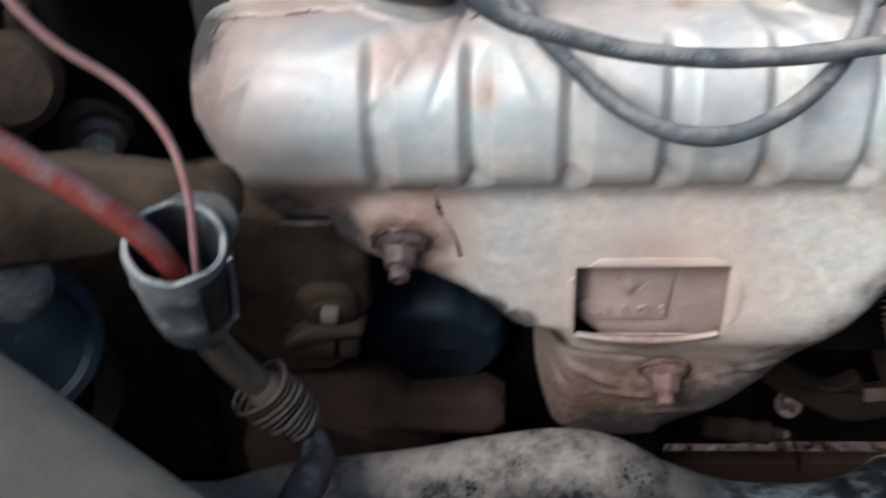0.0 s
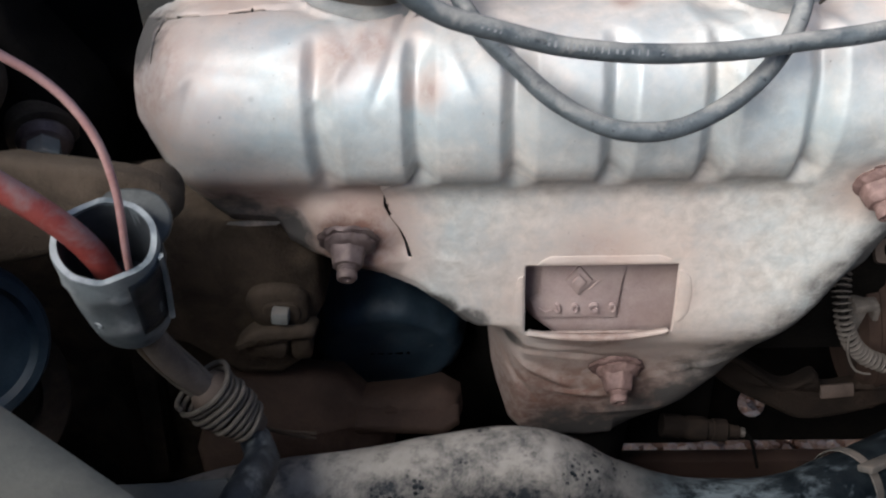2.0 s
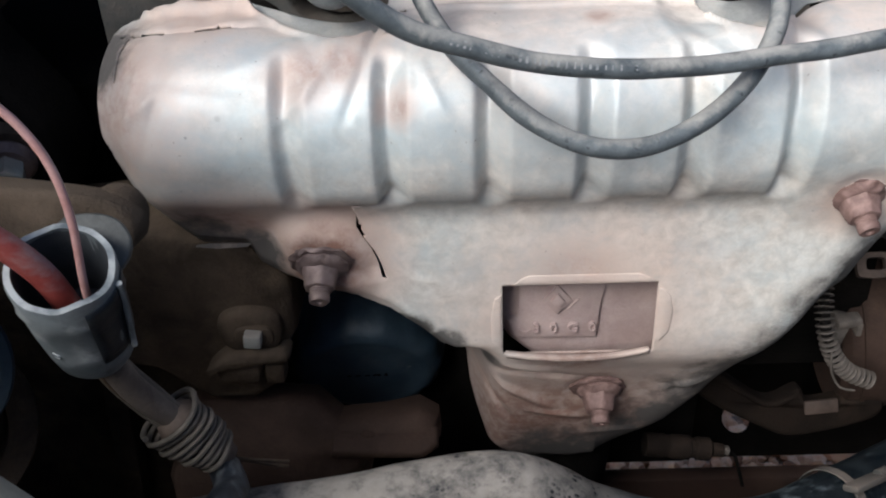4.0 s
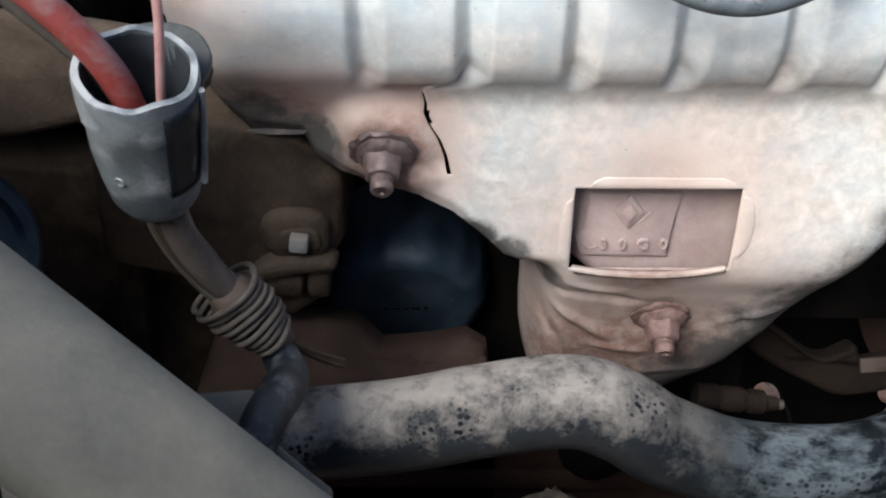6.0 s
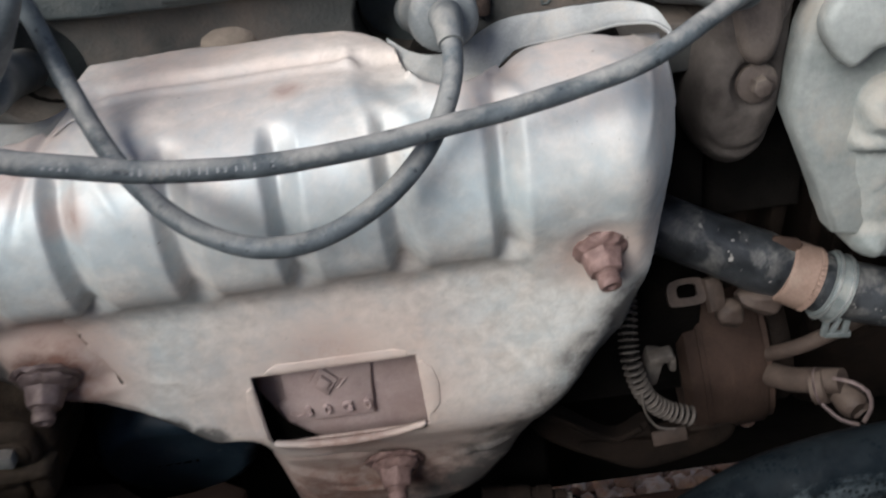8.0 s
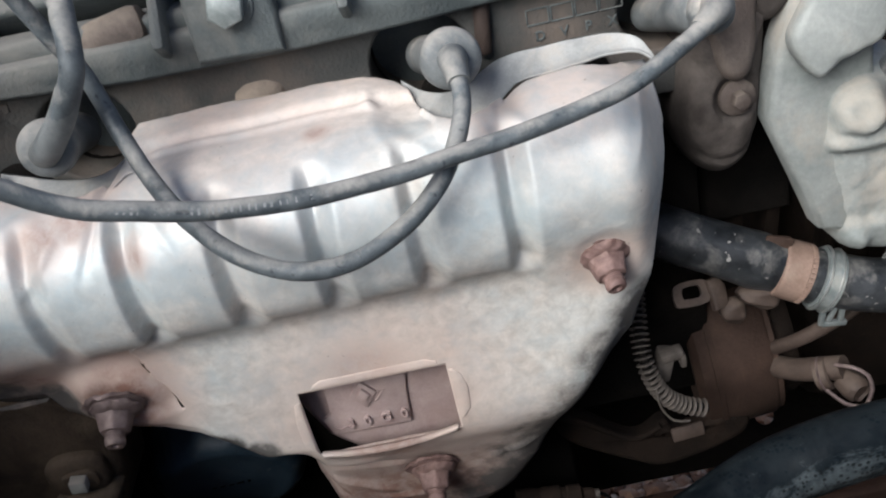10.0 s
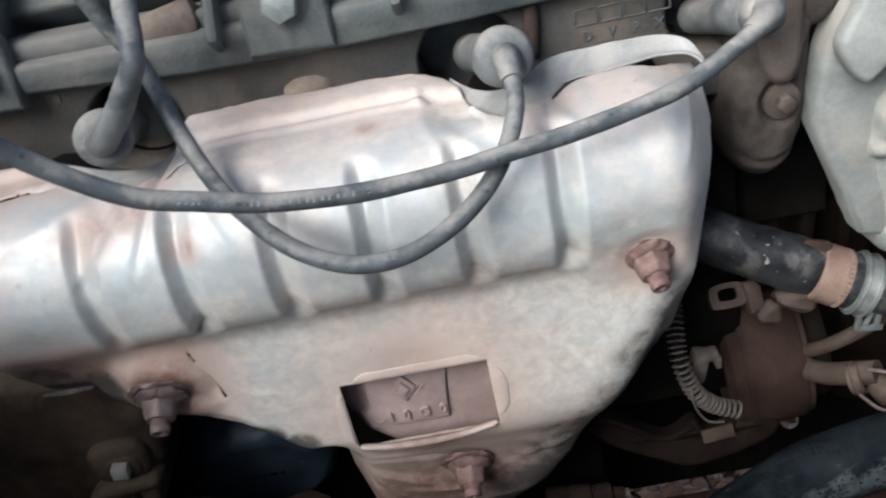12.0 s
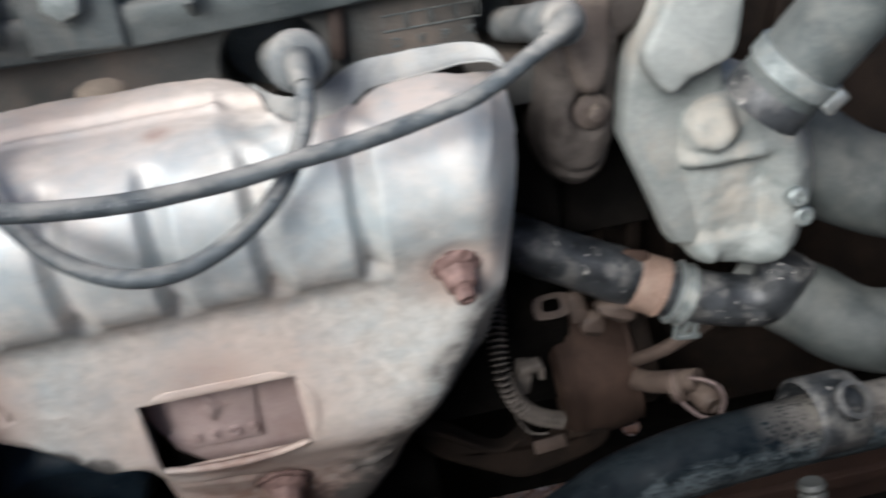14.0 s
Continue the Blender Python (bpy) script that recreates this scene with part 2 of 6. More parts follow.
BOSS_DIRT = surface("dark_dirt_on_casting", (0.036, 0.029, 0.025), (0.080, 0.068, 0.060), dust=(0.135, 0.115, 0.10), dust_at=(0.50, 0.80), dust_top=0.10, rough=(0.7, 0.9), stain=40, grain=600, relief=0.0007, strength=0.6, spec=0.3)
TAN_CRUST = surface("tan_dust_crust", (0.17, 0.130, 0.100), (0.27, 0.215, 0.168), dust=(0.33, 0.27, 0.215), dust_at=(0.5, 0.8), dust_top=0.1, rough=(0.75, 0.95), stain=60, grain=600, relief=0.0005)
BARE_PLATE = surface("dull_bare_steel", (0.27, 0.275, 0.265), (0.38, 0.38, 0.365), dust=(0.42, 0.365, 0.31), dust_at=(0.50, 0.80), rough=(0.5, 0.7), metal=0.2, stain=70, grain=900, relief=0.0003)
CONDUIT = surface("dusty_conduit", (0.0697, 0.0574, 0.0484), (0.127, 0.108, 0.0935), dust=(0.176, 0.146, 0.121), dust_at=(0.52, 0.8), rough=(0.6, 0.8), stain=110)
CAST_DIRTY = surface("dirty_cast_aluminium", (0.050, 0.053, 0.050), (0.092, 0.088, 0.080), dust=(0.135, 0.107, 0.087), dust_at=(0.48, 0.72), dust_top=0.15, rough=(0.55, 0.8), metal=0.15, stain=26, grain=500, relief=0.0009, strength=0.7)
RUSTY = surface("rusted_steel", (0.13, 0.075, 0.065), (0.25, 0.158, 0.138), rough=(0.6, 0.85), stain=220, grain=1800, relief=0.0003)
DULL_STEEL = surface("dusty_steel", (0.14, 0.10, 0.095), (0.22, 0.165, 0.155), dust=(0.28, 0.21, 0.17), dust_at=(0.5, 0.8), rough=(0.45, 0.7), metal=0.4, stain=160)
IRON = surface("cast_iron", (0.35, 0.252, 0.235), (0.46, 0.36, 0.338), dust=(0.43, 0.325, 0.29), dust_at=(0.45, 0.8), rough=(0.7, 0.9), stain=60, grain=900, relief=0.0004, strength=0.35)
CAST = surface("cast_aluminium", (0.060, 0.073, 0.075), (0.112, 0.128, 0.127), dust=(0.17, 0.163, 0.147), dust_at=(0.50, 0.78), dust_top=0.18, rough=(0.5, 0.75), metal=0.25, stain=28, grain=500, relief=0.0009, strength=0.7)
PIPE_DIRT = surface("dirt_filmed_pipe", (0.052, 0.034, 0.026), (0.092, 0.064, 0.050), dust=(0.145, 0.108, 0.084), dust_at=(0.52, 0.8), dust_top=0.1, rough=(0.6, 0.85), stain=45, grain=600, relief=0.0005)
CAST_PALE = surface("dusty_pale_casting", (0.217, 0.239, 0.228), (0.348, 0.361, 0.339), dust=(0.383, 0.335, 0.278), dust_at=(0.50, 0.74), dust_top=0.1, rough=(0.6, 0.85), metal=0.1, stain=34, grain=350, relief=0.0007, strength=0.45)
CAST_BROWN = surface("dirt_covered_casting", (0.03915, 0.02835, 0.01958), (0.081, 0.05805, 0.0405), dust=(0.135, 0.0999, 0.0702), dust_at=(0.5, 0.8), dust_top=0.2, rough=(0.75, 0.95), stain=38, grain=600, relief=0.0012, strength=0.8, spec=0.2)
# near-black grime; the shade of deep gaps is put into its colour
GRIME_AND_SHADE = surface("grime_and_shade_black", (0.004, 0.0035, 0.003), (0.011, 0.009, 0.0075), dust=(0.03, 0.023, 0.018), dust_at=(0.6, 1.0), rough=(0.8, 0.95), stain=30, grain=500, relief=0.001, strength=0.8, spec=0.12)
BLACK_METAL = surface("black_painted_steel", (0.0188, 0.0377, 0.058), (0.0435, 0.0725, 0.0986), dust=(0.131, 0.145, 0.157), dust_at=(0.55, 0.95), rough=(0.35, 0.6), stain=55, grain=600, spots=((0.10, 0.115, 0.125), 150, 0.70))
RUBBER = surface("grey_dusty_rubber", (0.050, 0.061, 0.068), (0.120, 0.137, 0.146), dust=(0.31, 0.295, 0.27), dust_at=(0.56, 0.80), dust_top=0.20, rough=(0.40, 0.60), stain=75, grain=1100, relief=0.0003, spots=((0.035, 0.042, 0.048), 260, 0.64))
RUBBER_PALE = surface("pale_dusty_rubber", (0.092, 0.102, 0.104), (0.175, 0.186, 0.186), dust=(0.34, 0.315, 0.28), dust_at=(0.52, 0.78), dust_top=0.18, rough=(0.45, 0.65), stain=75, grain=1100, relief=0.0003)
HOSE_BLACK = surface("black_rubber", (0.014, 0.016, 0.018), (0.05, 0.054, 0.058), dust=(0.20, 0.19, 0.175), dust_at=(0.54, 0.74), dust_top=0.07, rough=(0.28, 0.45), stain=85, grain=900, relief=0.0005, spots=((0.36, 0.34, 0.31), 240, 0.68))
HOSE_DARK = surface("grimy_dark_hose", (0.030, 0.036, 0.035), (0.060, 0.068, 0.065), dust=(0.115, 0.115, 0.103), dust_at=(0.48, 0.78), dust_top=0.08, rough=(0.5, 0.8), stain=50, grain=900)
HOSE_GREY = surface("dusty_grey_hose", (0.055, 0.066, 0.066), (0.10, 0.115, 0.112), dust=(0.19, 0.19, 0.172), dust_at=(0.45, 0.75), dust_top=0.1, rough=(0.5, 0.8), stain=50, grain=900)
PLASTIC_GREY = surface("grey_plastic", (0.095, 0.112, 0.120), (0.19, 0.213, 0.220), dust=(0.42, 0.435, 0.43), dust_at=(0.46, 0.66), dust_top=0.10, rough=(0.25, 0.5), stain=75, grain=700, relief=0.0005, spots=((0.05, 0.055, 0.06), 110, 0.65))
PLASTIC_BEIGE = surface("beige_dusty_plastic", (0.0937, 0.0937, 0.0804), (0.132, 0.129, 0.11), dust=(0.18, 0.167, 0.141), dust_at=(0.42, 0.75), rough=(0.55, 0.8), stain=32, grain=500, relief=0.0004)
PLASTIC_DIM = surface("grimy_grey_plastic", (0.055, 0.057, 0.053), (0.095, 0.098, 0.092), dust=(0.20, 0.195, 0.18), dust_at=(0.5, 0.8), rough=(0.45, 0.7), stain=70)
LINING_SHADE = surface("shaded_lining", (0.03, 0.035, 0.04), (0.06, 0.065, 0.07), dust=DUST_GREY, dust_at=(0.6, 0.9), rough=(0.4, 0.65), stain=60)
RED_WIRE = surface("red_cable_sheath", (0.30, 0.052, 0.042), (0.38, 0.085, 0.068), dust=(0.34, 0.26, 0.245), dust_at=(0.47, 0.68), dust_top=0.1, rough=(0.45, 0.7), stain=80, relief=0.0002)
PINK_WIRE = surface("pink_wire", (0.44, 0.225, 0.205), (0.53, 0.31, 0.285), rough=(0.45, 0.65), stain=90, strength=0)
TAN_WIRE = surface("dirt_covered_wire", (0.078, 0.066, 0.054), (0.132, 0.111, 0.09), dust=(0.168, 0.132, 0.102), dust_at=(0.5, 0.8), rough=(0.7, 0.9), stain=120)
ORANGE_RUBBER = surface("orange_brown_rubber", (0.25, 0.165, 0.125), (0.33, 0.225, 0.175), dust=DUST, dust_at=(0.55, 0.85), rough=(0.6, 0.85), stain=100)
BRIGHT_STEEL = surface("galvanised_steel", (0.46, 0.49, 0.48), (0.58, 0.60, 0.58), dust=DUST, dust_at=(0.55, 0.85), rough=(0.3, 0.5), metal=0.8, stain=120)
# beam's red-brown taken darker, with the shade under the engine in it
OXIDE_RED = surface("red_oxide_beam", (0.026, 0.011, 0.007), (0.042, 0.019, 0.012), dust=(0.06, 0.034, 0.023), dust_at=(0.5, 0.8), rough=(0.7, 0.9), stain=30)
PRINT = surface("worn_white_print", (0.17, 0.18, 0.185), (0.29, 0.29, 0.29), rough=(0.6, 0.8), stain=300, strength=0)
RAG = surface("dirty_cloth", (0.34, 0.27, 0.21), (0.46, 0.39, 0.32), dust=DUST, dust_at=(0.4, 0.8), rough=(0.8, 0.95), stain=80)
SAND = surface("sandy_gravel", (0.62, 0.42, 0.29), (0.86, 0.66, 0.50), rough=(0.85, 1.0), stain=40, grain=160, relief=0.02, strength=1.0)


def gravel_material():
    """Stones of mixed pale pink and brown, each its own tone."""
    m = surface("mixed_gravel", (0.86, 0.50, 0.31), (0.95, 0.68, 0.47), rough=(0.8, 1.0), stain=90, grain=300, relief=0.002, strength=0.6)
    nt = m.node_tree
    bs = nt.nodes["Principled BSDF"]
    old = bs.inputs["Base Color"].links[0].from_socket
    g = nt.nodes.new("ShaderNodeNewGeometry")
    tone = ramp(nt, g.outputs["Random Per Island"], [(0.0, (0.30, 0.20, 0.15)), (0.4, (0.75, 0.60, 0.50)), (1.0, (1.0, 1.0, 1.0))])
    nt.links.new(mix_rgb(nt, 1.0, old, tone, "MULTIPLY"), bs.inputs["Base Color"])
    return m


GRAVEL = gravel_material()


def braided_material():
    """Black rubber hose whose woven cover shows as dark pits through patchy pale dust."""
    m = surface("dust_caked_hose", (0.003, 0.006, 0.009), (0.010, 0.016, 0.020), rough=(0.5, 0.75), stain=60, grain=900, strength=0)
    nt = m.node_tree
    bs = nt.nodes["Principled BSDF"]
    old = bs.inputs["Base Color"].links[0].from_socket
    uv = nt.nodes.new("ShaderNodeTexCoord")
    co = uv.outputs["Object"]
    mp = nt.nodes.new("ShaderNodeMapping")
    mp.inputs["Scale"].default_value = (340, 44, 1)
    nt.links.new(uv.outputs["UV"], mp.inputs[0])
    vo = nt.nodes.new("ShaderNodeTexVoronoi")
    vo.inputs["Scale"].default_value = 1.0
    vo.inputs["Randomness"].default_value = 0.6
    nt.links.new(mp.outputs[0], vo.inputs["Vector"])
    pit = ramp(nt, vo.outputs["Distance"], [(0.26, grey(1)), (0.42, grey(0))])
    clump = noise_tex(nt, co, 60, 9, 0.74, 0.2)
    g = nt.nodes.new("ShaderNodeNewGeometry")
    sep = nt.nodes.new("ShaderNodeSeparateXYZ")
    nt.links.new(g.outputs["Normal"], sep.inputs[0])
    cover = math_node(nt, "ADD", clump, math_node(nt, "MULTIPLY", sep.outputs[2], 0.26))
    mask = ramp(nt, cover, [(0.53, grey(0)), (0.77, grey(1))])
    wx = nt.nodes.new("ShaderNodeSeparateXYZ")
    nt.links.new(co, wx.inputs[0])
    fade = nt.nodes.new("ShaderNodeMapRange")
    fade.inputs[1].default_value, fade.inputs[2].default_value = 0.070, 0.125
    fade.inputs[3].default_value, fade.inputs[4].default_value = 1.0, 0.02
    bs.inputs["Specular IOR Level"].default_value = 0.07
    nt.links.new(wx.outputs[0], fade.inputs[0])
    far = nt.nodes.new("ShaderNodeMapRange")
    far.inputs[1].default_value, far.inputs[2].default_value = 0.36, 0.41
    far.inputs[3].default_value, far.inputs[4].default_value = 0.0, 0.7
    nt.links.new(wx.outputs[0], far.inputs[0])
    mask = math_node(nt, "MULTIPLY", mask, math_node(nt, "ADD", fade.outputs[0], far.outputs[0]))
    part_mask = ramp(nt, noise_tex(nt, co, 55, 4, 0.6), [(0.52, grey(0)), (0.66, grey(1))])
    mask = math_node(nt, "SUBTRACT", mask, math_node(nt, "MULTIPLY", math_node(nt, "MULTIPLY", pit, 0.95), part_mask), True)
    dust = mix_rgb(nt, noise_tex(nt, co, 200, 5, 0.6), (0.21, 0.19, 0.168), (0.39, 0.352, 0.31))
    old = mix_rgb(nt, fade.outputs[0], old, mix_rgb(nt, clump, (0.015, 0.018, 0.022), (0.050, 0.054, 0.058)))
    # grey scuff band and painted highlight on the clean stretch, weave's pits in it
    run = nt.nodes.new("ShaderNodeMapping")
    run.inputs["Scale"].default_value = (62, 13, 1)
    nt.links.new(uv.outputs["UV"], run.inputs[0])
    streak = noise_tex(nt, run.outputs[0], 1.0, 6, 0.7, 0.3)
    side = nt.nodes.new("ShaderNodeMapRange")
    side.inputs[1].default_value, side.inputs[2].default_value = 0.72, 0.42
    nt.links.new(sep.outputs[2], side.inputs[0])
    near = nt.nodes.new("ShaderNodeMapRange")
    near.inputs[1].default_value, near.inputs[2].default_value = 0.235, 0.17
    nt.links.new(wx.outputs[0], near.inputs[0])
    band = math_node(nt, "MAXIMUM", side.outputs[0], near.outputs[0])
    clean = nt.nodes.new("ShaderNodeMapRange")
    clean.inputs[1].default_value, clean.inputs[2].default_value = 0.105, 0.145
    nt.links.new(wx.outputs[0], clean.inputs[0])
    scuff_sheen = math_node(nt, "ADD", streak, math_node(nt, "MULTIPLY", band, 0.22))
    scuff_sheen = ramp(nt, scuff_sheen, [(0.61, grey(0)), (0.80, grey(0.85))])
    far_dim = nt.nodes.new("ShaderNodeMapRange")
    far_dim.inputs[1].default_value, far_dim.inputs[2].default_value = 0.23, 0.29
    far_dim.inputs[3].default_value, far_dim.inputs[4].default_value = 1.0, 0.5
    nt.links.new(wx.outputs[0], far_dim.inputs[0])
    scuff_sheen = math_node(nt, "MULTIPLY", scuff_sheen, far_dim.outputs[0])
    scuff_sheen = math_node(nt, "MULTIPLY", scuff_sheen, clean.outputs[0])
    old = mix_rgb(nt, scuff_sheen, old, (0.13, 0.155, 0.165))
    pitted = math_node(nt, "MAXIMUM", part_mask, math_node(nt, "MULTIPLY", side.outputs[0], clean.outputs[0]))
    weave = math_node(nt, "MULTIPLY", math_node(nt, "MULTIPLY", pit, 0.8), pitted)
    old = mix_rgb(nt, weave, old, (0.004, 0.005, 0.006))
    nt.links.new(mix_rgb(nt, mask, old, dust), bs.inputs["Base Color"])
    nt.links.new(mix_val(nt, mask, 0.38, 0.92), bs.inputs["Roughness"])
    h = math_node(nt, "ADD", math_node(nt, "MULTIPLY", mask, 1.0), math_node(nt, "MULTIPLY", clump, 0.5))
    nt.links.new(bump(nt, h, 0.6, 0.0008), bs.inputs["Normal"])
    return m


DUSTY_HOSE = braided_material()
TAPE_DUSTY = surface("dusty_black_tape", (0.008, 0.011, 0.016), (0.024, 0.030, 0.038), dust=(0.17, 0.18, 0.185), dust_at=(0.50, 0.68), rough=(0.45, 0.65), stain=70, grain=900, relief=0.0003)
TAPE = surface("glossy_black_tape", (0.006, 0.008, 0.011), (0.014, 0.018, 0.023), dust=(0.10, 0.11, 0.11), dust_at=(0.58, 0.9), rough=(0.28, 0.45), stain=90, grain=900, relief=0.0003, spec=0.3)


# ---- building tools ----
from mathutils.geometry import tessellate_polygon

V = Vector


def mesh_of(bm, name, smooth=True):
    bmesh.ops.recalc_face_normals(bm, faces=bm.faces)
    me = bpy.data.meshes.new(name)
    bm.to_mesh(me)
    bm.free()
    if smooth:
        me.polygons.foreach_set("use_smooth", [True] * len(me.polygons))
        me.set_sharp_from_angle(angle=radians(42))
    return me


def part(name, bm, material, parent, label="", smooth=True):
    ob = new(name, mesh_of(bm, name, smooth))
    ob.data.materials.append(material)
    if parent is not None:
        ob.parent = parent
    if label:
        ob["label"] = label
    return ob


def thing(name, label, category, group="", kind=""):
    return tagged(new(name), label, category, group, kind)


def solo(name, bm, material, label, category, group="", kind="", smooth=True):
    return tagged(part(name, bm, material, None, "", smooth), label, category, group, kind)


def spline(pts, step=0.004):
    """Points along a smooth curve through pts."""
    p = [V(q) for q in pts]
    p = [p[0] * 2 - p[1]] + p + [p[-1] * 2 - p[-2]]
    out = []
    for i in range(1, len(p) - 2):
        a, b, c, d = p[i - 1:i + 3]
        n = max(2, int((c - b).length / step))
        for k in range(n):
            t = k / n
            out.append(0.5 * (2 * b + (c - a) * t + (2 * a - 5 * b + 4 * c - d) * t * t + (3 * b - a - 3 * c + d) * t ** 3))
    out.append(p[-2])
    return out


def tube(pts, r, seg=16, step=0.004, caps=True, wall=0.0, smooth_path=True, bm=None, wobble=0.0):
    """A round tube along pts; r is a radius or a function of the share of the way. UV: metres along, turns round."""
    path = spline(pts, step) if smooth_path else [V(q) for q in pts]
    bm = bm or bmesh.new()
    uvl = bm.loops.layers.uv.verify()
    fr = r if callable(r) else (lambda s: r)
    t0 = (path[1] - path[0]).normalized()
    side = t0.orthogonal().normalized()
    rings, dist, run = [], [], 0.0
    n = len(path)
    for i, q in enumerate(path):
        t = (path[min(i + 1, n - 1)] - path[max(i - 1, 0)]).normalized()
        side = (side - t * side.dot(t)).normalized()
        up = t.cross(side)
        if i:
            run += (q - path[i - 1]).length
        dist.append(run)
        rad = fr(i / (n - 1))
        ring = []
        for k in range(seg):
            a = 2 * math.pi * k / seg
            d = side * math.cos(a) + up * math.sin(a)
            rr = rad + (wobble * noise.noise((q + d * rad) * 60) if wobble else 0)
            ring.append(bm.verts.new(q + d * rr))
        rings.append(ring)
    for i in range(n - 1):
        for k in range(seg):
            k2 = (k + 1) % seg
            f = bm.faces.new((rings[i][k], rings[i][k2], rings[i + 1][k2], rings[i + 1][k]))
            for lp, u, v in zip(f.loops, (dist[i], dist[i], dist[i + 1], dist[i + 1]), (k, k + 1, k + 1, k)):
                lp[uvl].uv = (u, v / seg)
    if caps:
        bm.faces.new(list(reversed(rings[0])))
        bm.faces.new(rings[-1])
    return bm


def lathe(profile, origin, axis, seg=32, bm=None, flute=None):
    """Turns (radius, height) pairs round an axis from origin. flute: (count, depth, h0, h1) shallow flutes."""
    bm = bm or bmesh.new()
    w = V(axis).normalized()
    u = w.orthogonal().normalized()
    v = w.cross(u)
    o = V(origin)
    rings = []
    for r, h in profile:
        if r < 1e-6:
            rings.append([bm.verts.new(o + w * h)])
            continue
        ring = []
        for k in range(seg):
            a = 2 * math.pi * k / seg
            rr = r
            if flute and flute[2] <= h <= flute[3]:
                rr -= flute[1] * (0.5 + 0.5 * math.cos(a * flute[0])) ** 4
            ring.append(bm.verts.new(o + w * h + (u * math.cos(a) + v * math.sin(a)) * rr))
        rings.append(ring)
    for a, b in zip(rings, rings[1:]):
        if len(a) == 1 and len(b) == 1:
            continue
        for k in range(seg):
            k2 = (k + 1) % seg
            if len(a) == 1:
                bm.faces.new((a[0], b[k2], b[k]))
            elif len(b) == 1:
                bm.faces.new((a[k], a[k2], b[0]))
            else:
                bm.faces.new((a[k], a[k2], b[k2], b[k]))
    return bm


def basis(origin, axis, up=(0, 0, 1)):
    """A matrix with z along axis, y as near to up as can be."""
    w = V(axis).normalized()
    u = V(up).cross(w)
    if u.length < 1e-4:
        u = V((1, 0, 0)).cross(w)
    u.normalize()
    v = w.cross(u)
    m = Matrix((u, v, w)).transposed().to_4x4()
    return Matrix.Translation(origin) @ m


def block(center, size, bevel=0.002, turn=(0, 0, 0), bm=None, segs=2, taper=1.0):
    bm = bm or bmesh.new()
    made = bmesh.ops.create_cube(bm, size=1.0)["verts"]
    for q in made:
        k = taper if q.co.z > 0 else 1.0
        q.co = V((q.co.x * size[0] * k, q.co.y * size[1] * k, q.co.z * size[2]))
    if bevel:
        edges = list({e for q in made for e in q.link_edges})
        res = bmesh.ops.bevel(bm, geom=edges, offset=bevel, segments=segs, affect="EDGES", profile=0.5)
        made = list({q for f in res["faces"] for q in f.verts} | {q for q in made if q.is_valid})
    bmesh.ops.transform(bm, matrix=pose(*center, *turn), verts=made)
    return bm


def slab(outline, origin, axis, thick, bevel=0.0015, up=(0, 0, 1), holes=(), bm=None):
    """A plate cut to a 2D outline (right, up as seen along -axis), with round-edged rims and round holes (x, y, r)."""
    bm = bm or bmesh.new()
    loops = [[V((x, y, 0)) for x, y in outline]]
    for hx, hy, hr in holes:
        loops.append([V((hx + hr * math.cos(-2 * math.pi * k / 28), hy + hr * math.sin(-2 * math.pi * k / 28), 0)) for k in range(28)])
    tris = tessellate_polygon(loops)
    flat = [q for lp in loops for q in lp]
    m = basis(origin, axis, up)

    def layer(z, inset):
        out = []
        for lp in loops:
            n = len(lp)
            area = sum(lp[i].x * lp[(i + 1) % n].y - lp[(i + 1) % n].x * lp[i].y for i in range(n))
            sgn = 1 if area > 0 else -1
            for i in range(n):
                d = (lp[(i + 1) % n] - lp[i - 1])
                if d.length < 1e-9:
                    d = V((1, 0, 0))
                d.normalize()
                nrm = V((-d.y, d.x, 0)) * sgn
                if lp is not loops[0]:
                    nrm = -nrm
                out.append(bm.verts.new(m @ (lp[i] + nrm * inset + V((0, 0, z)))))
        return out
    lay = [layer(0, 0), layer(thick - bevel, 0), layer(thick - bevel * 0.3, bevel * 0.35), layer(thick, bevel)] if bevel else [layer(0, 0), layer(thick, 0)]
    start = 0
    for lp in loops:
        n = len(lp)
        for a, b in zip(lay, lay[1:]):
            for i in range(n):
                j = (i + 1) % n
                bm.faces.new((a[start + i], a[start + j], b[start + j], b[start + i]))
        start += n
    for t in tris:
        bm.faces.new([lay[-1][i] for i in t])
        bm.faces.new([lay[0][i] for i in reversed(t)])
    return bm


def slab_at(outline, y, axis, thick, bevel=0.0015, holes=()):
    """A slab whose outline is given in the place's own x and z, its back's middle at depth y."""
    cx = sum(p[0] for p in outline) / len(outline)
    cz = sum(p[1] for p in outline) / len(outline)
    return slab([(x - cx, z - cz) for x, z in outline], (cx, y, cz), axis, thick, bevel, holes=[(x - cx, z - cz, r) for x, z, r in holes])


def hexagon(origin, axis, flats, height, spin=0.0, bm=None):
    r = flats / math.sqrt(3)
    pts = [(r * math.cos(math.pi / 3 * k + spin), r * math.sin(math.pi / 3 * k + spin)) for k in range(6)]
    return slab(pts, origin, axis, height, min(0.0012, flats * 0.09), bm=bm)


